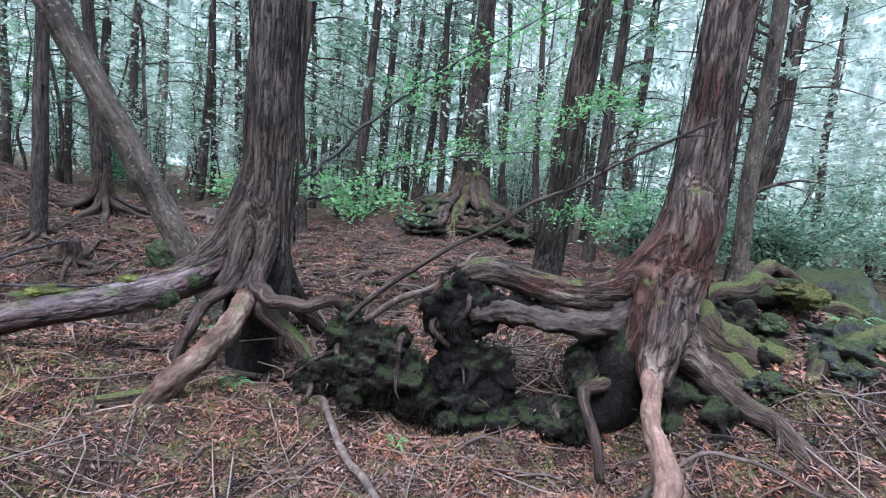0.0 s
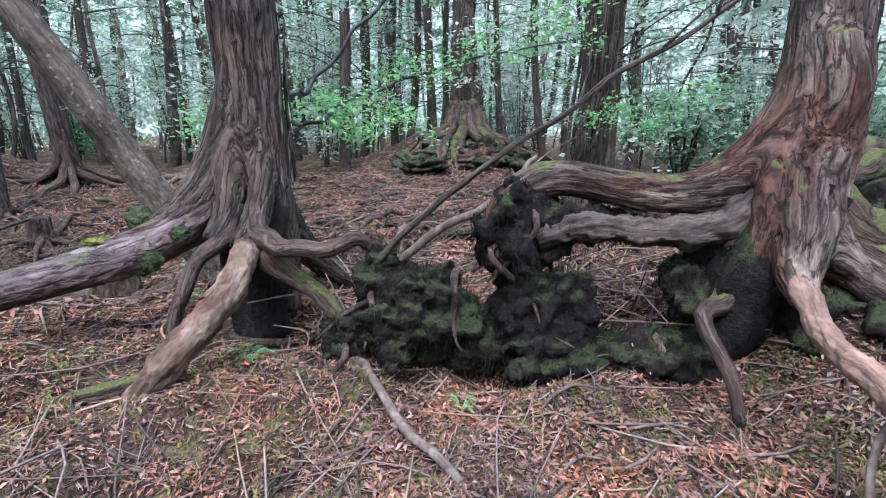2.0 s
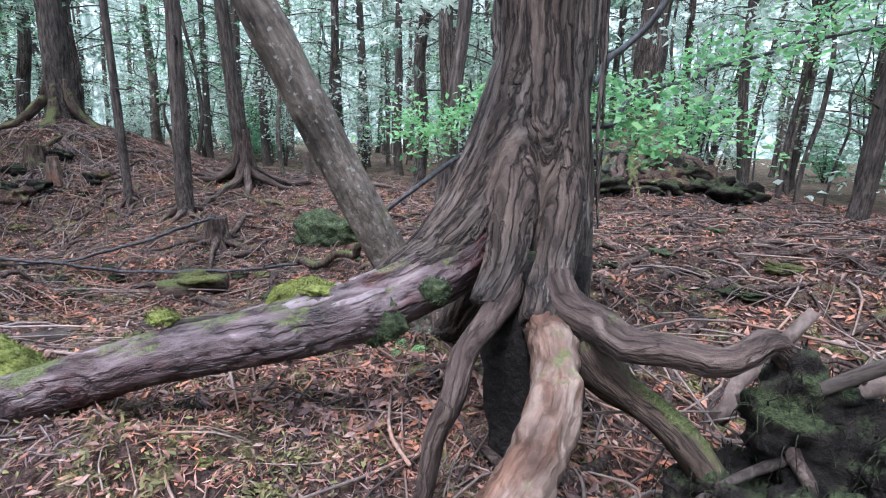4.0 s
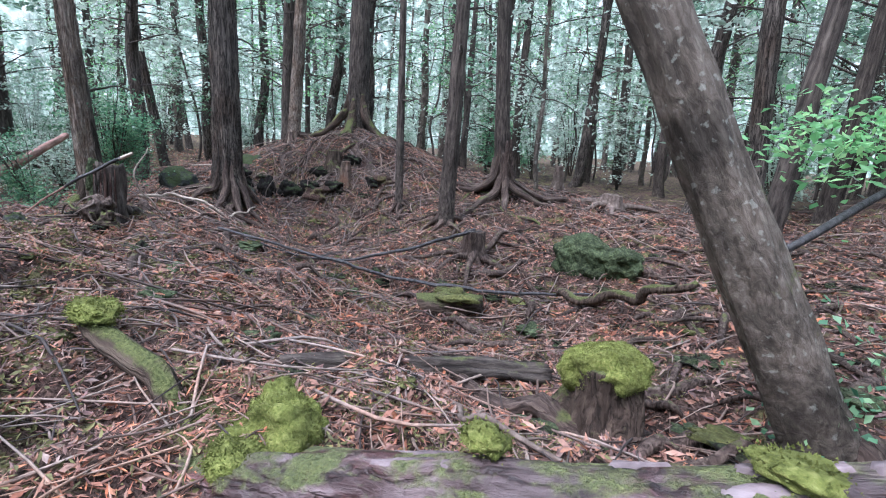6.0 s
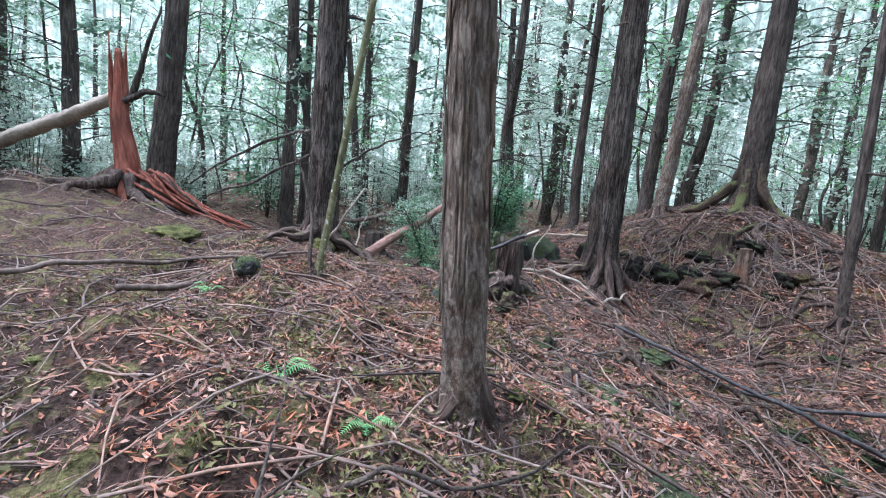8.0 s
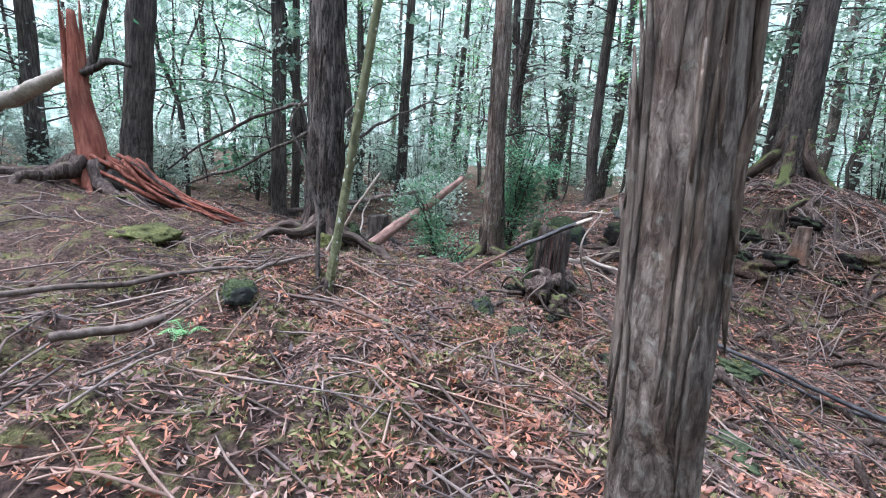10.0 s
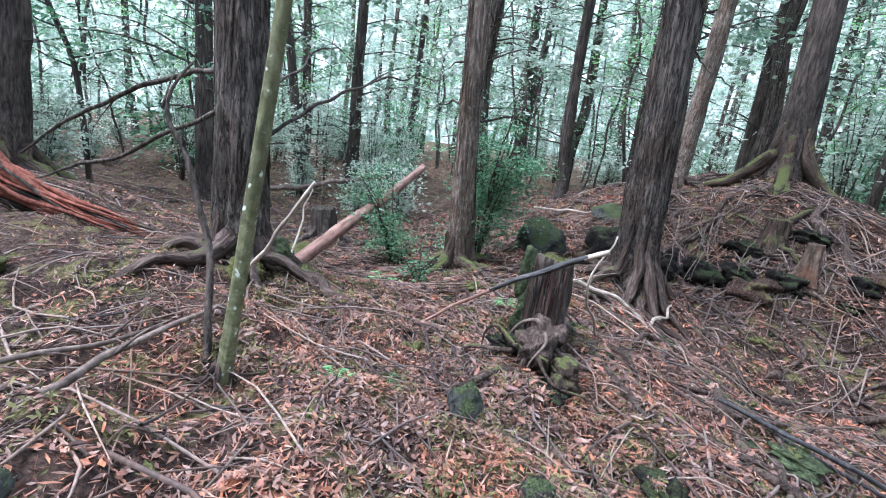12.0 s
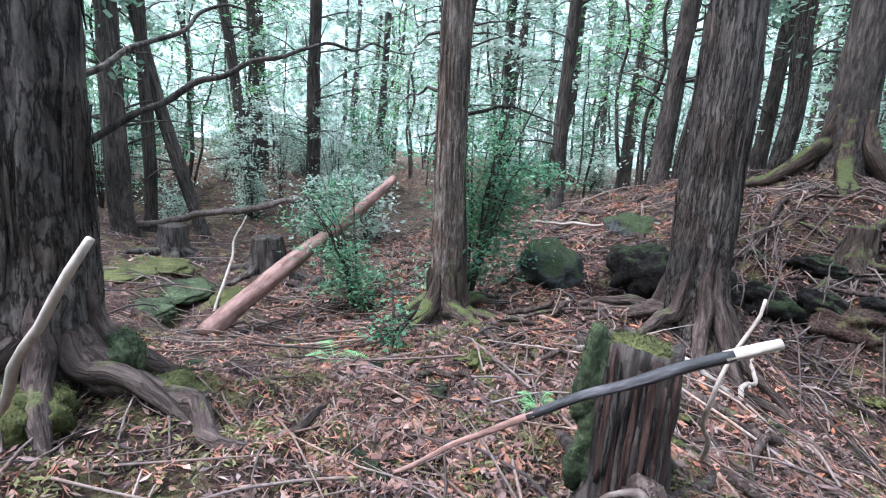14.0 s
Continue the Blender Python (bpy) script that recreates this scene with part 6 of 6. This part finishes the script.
LUMPS = (
    (((-0.45, 3.32, 0.22), (0.28, 0.2, 0.24)), ((-0.15, 3.38, 0.14), (0.34, 0.22, 0.2)), ((-0.58, 3.45, 0.45), (0.17, 0.14, 0.2)), ((-0.35, 3.4, 0.42), (0.2, 0.14, 0.14)), ((-0.75, 3.4, 0.12), (0.2, 0.16, 0.16)), ((0.15, 3.35, 0.05), (0.3, 0.2, 0.14))),
    (((0.12, 3.25, 0.78), (0.17, 0.16, 0.24)), ((0.2, 3.25, 0.5), (0.14, 0.13, 0.3)), ((0.36, 3.25, 0.8), (0.2, 0.12, 0.16)), ((0.42, 3.22, 0.3), (0.18, 0.14, 0.24)), ((0.35, 3.2, 0.08), (0.3, 0.2, 0.18)), ((0.6, 3.22, 0.84), (0.2, 0.1, 0.1)), ((0.7, 3.25, 0.02), (0.3, 0.2, 0.14))),
    # The lumps below the right-hand roots stand in for the deep shade there.
    (((1.22, 3.1, 0.5), (0.2, 0.2, 0.42)), ((1.45, 3.05, 0.4), (0.25, 0.25, 0.45)), ((0.98, 2.98, 0.14), (0.25, 0.18, 0.16)), ((1.75, 3.0, 0.35), (0.35, 0.3, 0.3)), ((1.85, 2.62, 0.3), (0.26, 0.2, 0.28)), ((2.15, 2.35, 0.22), (0.28, 0.2, 0.24)), ((2.5, 2.45, 0.3), (0.3, 0.2, 0.24)), ((2.9, 2.2, 0.25), (0.35, 0.2, 0.22)), ((1.65, 2.78, 0.3), (0.2, 0.16, 0.3))),
)
for k, group_of in enumerate(LUMPS):
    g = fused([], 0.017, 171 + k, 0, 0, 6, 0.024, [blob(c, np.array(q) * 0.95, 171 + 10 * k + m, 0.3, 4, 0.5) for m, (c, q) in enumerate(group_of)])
    part("soil_lump", g, (MOSSY_SOIL, SOIL_SHADE, MOSSY_SOIL)[k], mass)
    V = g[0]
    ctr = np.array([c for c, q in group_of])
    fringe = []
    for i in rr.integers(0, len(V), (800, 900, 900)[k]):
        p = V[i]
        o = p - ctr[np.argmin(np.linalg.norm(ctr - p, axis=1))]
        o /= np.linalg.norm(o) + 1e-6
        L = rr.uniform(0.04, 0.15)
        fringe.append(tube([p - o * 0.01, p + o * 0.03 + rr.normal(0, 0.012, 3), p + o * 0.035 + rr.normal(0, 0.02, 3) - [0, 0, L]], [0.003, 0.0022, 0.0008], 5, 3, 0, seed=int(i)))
    part("rootlet_fringe", join(fringe), (MOSSY_SOIL, SOIL_SHADE, SOIL_SHADE)[k], mass, kind="stuff")
    for m in range((5, 7, 6)[k]):
        c, q = group_of[m % len(group_of)]
        a = np.array(c) + rr.normal(0, 0.5, 3) * np.array(q) + [0, -q[1] * 0.8, q[2] * 0.3]
        e = a + np.array([rr.normal(0, 0.25), rr.normal(-0.05, 0.05), -rr.uniform(0.15, 0.4)])
        part("root", tube([a + [0, 0.08, 0.06], a, (a + e) / 2 + rr.normal(0, 0.05, 3), e], [0.022, 0.02, 0.014, 0.005], 16, 8, 0.2, 0, 900 + 20 * k + m, None, 0.03), (ROOT, BARK_DARK)[m % 2], mass)
tang = []
for i in range(110):
    a = np.array([rr.uniform(0.4, 1.1), rr.uniform(3.2, 4.0), rr.uniform(0.0, 0.5)])
    if i > 50:
        a = np.array([rr.uniform(-1.2, 1.6), rr.uniform(3.3, 4.4), rr.uniform(0.0, 0.35)])
    d = rr.normal(0, 0.2, 3) * np.array([1.4, 1, 0.6])
    tang.append(tube([a - d, a + rr.normal(0, 0.06, 3), a + d], [0.004, 0.007, 0.003], 7, 4, 0, seed=i))
part("twig_tangle", join(tang), TWIGS, mass, kind="stuff")

# roots that run over the slopes
net = []
rr = np.random.default_rng(180)
for i in range(900):
    x, y = rr.uniform(-14.5, 4), rr.uniform(3.8, 13)
    if i > 600:
        x, y = rr.uniform(-5, 4), rr.uniform(4.5, 13)
    if rr.uniform() < 0.12:
        x, y = rr.uniform(-12.5, -8), rr.uniform(7, 11)
    L = rr.uniform(0.3, 1.3)
    a = rr.uniform(0, 6.28)
    q = []
    for k in range(6):
        u = (-0.03, 0.015, 0.03, 0.05 * rr.uniform(0.2, 1.6), 0.02, -0.04)[k]
        q.append((x, y, u))
        a += rr.normal(0, 0.5)
        x += math.cos(a) * L / 5
        y += math.sin(a) * L / 5
    q = np.array(q)
    q[:, 2] += gh(q[:, 0], q[:, 1])
    s = rr.uniform(0.008, 0.032) if i % 7 else rr.uniform(0.03, 0.06)
    near = np.hypot(path_xy[:, 0] - q[0, 0], path_xy[:, 1] - q[0, 1]).min()
    net.append((near, tube(q, [s * 0.7, s, s * 0.9, s * 0.6, 0.004], 14, 6, 0.15, seed=i)))
net.sort(key=lambda v: v[0])
creepers = thing("surface_roots", (0, 0, 0), "net of brown surface roots creeping over the slope", "roots")
for near, g in net[:290]:
    part("root", g, ROOT, creepers)
part("root_net", join([g for near, g in net[290:]]), ROOT, creepers, kind="stuff")


# low mossy humps and dark stones scattered over the floor
rr = np.random.default_rng(640)
for k in range(210):
    x, y = rr.uniform(-11.5, -2.6), rr.uniform(2.6, 8.5)
    if k >= 110:
        x, y = rr.uniform(-4.5, 3.6), rr.uniform(4.2, 10.5)
    elif math.hypot(x + 2.4, y - 2.6) < 0.9 or y < 3.4 and x > -8.6:
        continue
    w = rr.uniform(0.045, 0.115)
    moss_cushion(x, y, float(gh(x, y)) - 0.005, (w * rr.uniform(0.9, 1.6), w, w * rr.uniform(0.2, 0.42)), "low hump of dull green moss on the forest floor", 641 + k, 320, (MOSS_DARK, MOSSY_SOIL, MOSS_FLOOR, MOSSY_SOIL)[k % 4], 0.42)

# ---- litter ----
def near_path(r, n, spread):
    k = r.uniform(0, len(path_more) - 1.001, n)
    i = k.astype(int)
    f = (k - i)[:, None]
    p = path_more[i] * (1 - f) + path_more[i + 1] * f
    return p + r.normal(0, spread, (n, 2))


path_more = np.array([(2.6, 3.0), (1.8, 2.0), (0.3, 2.2), (-1.0, 2.6), (-3.2, 3.2), (-4.8, 3.0), (-6.5, 2.7), (-8.3, 3.0), (-9.6, 3.6), (-8.2, 5.5), (-6.0, 6.0), (-4.2, 5.0)])
r = np.random.default_rng(190)
N = 240000
xy = np.concatenate([near_path(r, N * 2 // 3, 1.1), np.stack([r.uniform(-14, 3, N // 3), r.uniform(-0.5, 12, N // 3)], 1)])
z = gh(xy[:, 0], xy[:, 1])
C = np.column_stack([xy, z + r.uniform(0.0, 0.022, len(xy))])
k = r.uniform(size=len(C)) < 0.72
solo("needle_litter", leaves(C[k], 0.0078, r, 0.55, 7.0), LITTER, "thin dead needles and bark slivers", "litter", (0, 0, 0), kind="stuff", smooth=False)
C = C[~k]
solo("leaf_litter", leaves(C, 0.017, r, 0.55, 1.8), LITTER, "brown and rust-red fallen leaves and needle sprays", "litter", (0, 0, 0), kind="stuff", smooth=False)
n = 34000
xy = np.concatenate([near_path(r, n // 2, 0.9), np.stack([r.normal(0.2, 1.0, n // 4), r.normal(2.4, 0.55, n // 4)], 1), np.stack([r.normal(-7.6, 1.1, n // 4), r.normal(2.9, 0.7, n // 4)], 1)])
patchy = wave(np.column_stack([xy, xy[:, 0] * 0]), 0.9, 12, 3)
xy = xy[patchy > r.uniform(-0.9, 0.5, len(xy))]
C = np.column_stack([xy, gh(xy[:, 0], xy[:, 1]) + r.uniform(0.006, 0.034, len(xy))])
solo("fallen_leaves", leaves(C, 0.0185, r, 0.45, 2.1), DRY_LEAF, "curled rust, tan and grey fallen leaves", "leaves", (0, 0, 0), kind="stuff", smooth=False)
tw = []
n = 10000
xy = np.concatenate([near_path(r, n // 2, 1.4), np.stack([r.uniform(-14, 3.5, n // 2), r.uniform(-1, 12.5, n // 2)], 1)])
a = r.uniform(0, 6.28, n)
L = r.gamma(1.6, 0.085, n)
for i in range(n):
    d = np.array([math.cos(a[i]), math.sin(a[i])]) * L[i]
    e = d + r.normal(0, 0.2, 2) * L[i]
    q = np.stack([xy[i] - d, xy[i] + r.normal(0, 0.12, 2) * L[i], xy[i] + e])
    zz = gh(q[:, 0], q[:, 1]) + np.array([0.008, 0.022, 0.012]) + (r.uniform(0, 0.03) if L[i] > 0.2 else 0)
    s = r.uniform(0.0015, 0.005) + L[i] * 0.007
    tw.append(tube(np.column_stack([q, zz]), [s, s * 0.9, s * 0.4], 5, 4, 0, cap=False))
solo("twig_litter", join(tw), TWIGS, "scattered fallen twigs and thin sticks", "litter", (0, 0, 0), kind="stuff")

far_sticks = []
n = 4200
xy = np.stack([r.uniform(-17, 4, n), r.uniform(3.5, 15, n)], 1)
xy[::4] = np.stack([r.uniform(-24, -11, len(xy[::4])), r.uniform(-4, 8, len(xy[::4]))], 1)
k = r.uniform(size=n) < 0.14
xy[k] = np.stack([r.normal(-10.4, 1.3, k.sum()), r.normal(8.9, 1.0, k.sum())], 1)
for i in range(n):
    a = r.uniform(0, 6.28)
    L = r.gamma(2.2, 0.13)
    d = np.array([math.cos(a), math.sin(a)]) * L
    q = np.stack([xy[i] - d, xy[i] + r.normal(0, 0.15, 2) * L, xy[i] + d + r.normal(0, 0.3, 2) * L])
    zz = gh(q[:, 0], q[:, 1]) + np.array([0.0, 0.04, 0.01]) + r.uniform(0, 0.05)
    w = r.uniform(0.003, 0.0105)
    far_sticks.append(tube(np.column_stack([q, zz]), [w, w, w * 0.4], 6, 4, 0, cap=False))
solo("stick_litter", join(far_sticks), TWIGS, "dead sticks and rootlets strewn over the slopes", "litter", (0, 0, 0), kind="stuff")
ys_far = np.concatenate([np.stack([r.uniform(-16, 5, 130000), r.uniform(3.5, 14, 130000)], 1), np.stack([r.uniform(-30, -12, 40000), r.uniform(-8, 14, 40000)], 1)])
C = np.column_stack([ys_far, gh(ys_far[:, 0], ys_far[:, 1]) + r.uniform(0, 0.03, 170000)])
solo("slope_litter", leaves(C, 0.03, r, 0.6, 2.6), LITTER, "brown leaf litter covering the far slopes", "litter", (0, 0, 0), kind="stuff", smooth=False)

# moss creeping over the floor
patch = []
for i in range(110):
    p = near_path(r, 1, 1.3)[0] if i % 3 else np.array([r.uniform(-13, 3), r.uniform(0, 11)])
    s = r.uniform(0.025, 0.06)
    patch.append(blob((p[0], p[1], float(gh(p[0], p[1])) - 0.002), (s * r.uniform(0.7, 1.5), s, 0.013), i, 0.5, 3, 0.4))
solo("floor_moss", join(patch), MOSS_FLOOR, "thin olive moss creeping over the litter", "moss", (0, 0, 0), kind="stuff")
C = []
for i in range(620):
    p = near_path(r, 1, 1.3)[0]
    m = int(r.integers(40, 190))
    q = p + r.normal(0, r.uniform(0.04, 0.13), (m, 2))
    C.append(np.column_stack([q, gh(q[:, 0], q[:, 1]) + r.uniform(0.005, 0.03, m)]))
solo("moss_sprigs", leaves(np.concatenate(C), 0.0125, r, 0.3, 2.6), MOSS_LEAF, "feathery olive-green moss sprigs in the litter", "moss", (0, 0, 0), kind="stuff", smooth=False)


def fern(x, y, size, seed, label="small green fern growing from litter", fronds=6):
    b = on(x, y)
    ob = thing("fern", b, label, "fern", "ferns")
    rr = np.random.default_rng(seed)
    for i in range(fronds):
        a = 6.28 * i / fronds + rr.uniform(-0.4, 0.4)
        d = np.array([math.cos(a), math.sin(a), 0])
        L = size * rr.uniform(0.7, 1.2)
        line = spline([b, np.array(b) + d * L * 0.5 + [0, 0, L * 0.4], np.array(b) + d * L + [0, 0, L * 0.25]], 16)
        V, F = [], []
        side = np.array([-d[1], d[0], 0])
        for k in range(2, 16):
            w = L * 0.32 * math.sin(math.pi * (k / 16) ** 0.7) + 0.004
            for sgn in (-1, 1):
                c = line[k]
                t = c + side * sgn * w + d * w * 0.4 - [0, 0, w * 0.15]
                j = len(V)
                V += [c - d * L * 0.022, t, c + d * L * 0.022]
                F.append([j, j + 1, j + 2])
        g1 = tube(line, [0.003, 0.001], 10, 4, 0)
        part("frond", join([(np.array(V), F), g1]), LEAF_BRIGHT, ob, smooth=False)
    return ob


for k, (x, y, s) in enumerate(((-1.33, 3.2, 0.12), (-0.13, 2.98, 0.1), (-10.75, 3.65, 0.22), (-8.32, 2.75, 0.14), (-8.42, 3.03, 0.13), (-4.55, 2.1, 0.16), (-5.0, 2.35, 0.1), (-5.6, 2.4, 0.1),
                               (-9.6, 4.4, 0.14), (-7.3, 1.6, 0.12), (-7.4, 2.5, 0.1), (2.3, 3.9, 0.25), (3.0, 3.3, 0.25), (-0.25, 3.95, 0.18), (-2.2, 4.5, 0.14), (-6.0, 2.1, 0.12), (-9.3, 5.0, 0.1), (-3.0, 2.7, 0.12))):
    fern(x, y, s, 500 + k)

# sprays of foliage, haze painted into their pale colour, that close the deep forest
rr = np.random.default_rng(810)
C = []
for i in range(900):
    a, d = rr.uniform(0, 6.2832), rr.uniform(10.5, 34)
    x, y = -6 + d * math.cos(a), 4 + d * math.sin(a)
    if math.hypot(x + 1, y - 3) < 9 or math.hypot(x + 9, y - 3) < 9:
        continue
    z = float(gh(x, y)) + rr.gamma(2.0, 1.7) + 0.2
    n = int(rr.integers(25, 70))
    C.append(np.array([x, y, z]) + rr.normal(size=(n, 3)) * np.array([0.75, 0.75, 0.16]) * rr.uniform(0.6, 1.3))
solo("far_foliage", leaves(np.concatenate(C), 0.1, rr, 0.6, 1.6), LEAF_HAZED, "deep forest foliage sprays with haze painted into their green", "foliage", kind="stuff", smooth=False)

# ---- distance ----
bm_v, bm_f = [], []
for k in range(64):
    a = 6.2832 * k / 64
    for z in (-2, 46):
        bm_v.append((-8 + 72 * math.cos(a), 6 + 72 * math.sin(a), z))
for k in range(64):
    j = (k + 1) % 64
    bm_f.append([2 * k, 2 * k + 1, 2 * j + 1, 2 * j])
# The wall glows: haze, sky gaps and foliage are painted into its emission.
m, nt, lk, b = nodes_of("glowing_forest_backdrop")
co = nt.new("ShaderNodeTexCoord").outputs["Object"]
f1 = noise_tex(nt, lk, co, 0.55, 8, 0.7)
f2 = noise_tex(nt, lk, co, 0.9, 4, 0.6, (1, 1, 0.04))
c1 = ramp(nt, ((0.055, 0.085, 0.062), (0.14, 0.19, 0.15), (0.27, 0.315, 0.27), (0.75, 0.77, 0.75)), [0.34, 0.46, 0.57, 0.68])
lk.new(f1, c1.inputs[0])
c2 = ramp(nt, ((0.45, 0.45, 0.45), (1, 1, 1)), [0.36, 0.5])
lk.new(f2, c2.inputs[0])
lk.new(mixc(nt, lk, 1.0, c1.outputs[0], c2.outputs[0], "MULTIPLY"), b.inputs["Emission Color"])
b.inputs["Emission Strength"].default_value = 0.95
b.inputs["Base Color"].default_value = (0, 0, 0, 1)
solo("backdrop", (np.array(bm_v), bm_f), m, "glowing backdrop painted as pale hazy far forest", "backdrop", (0, 0, 0), kind="structure")
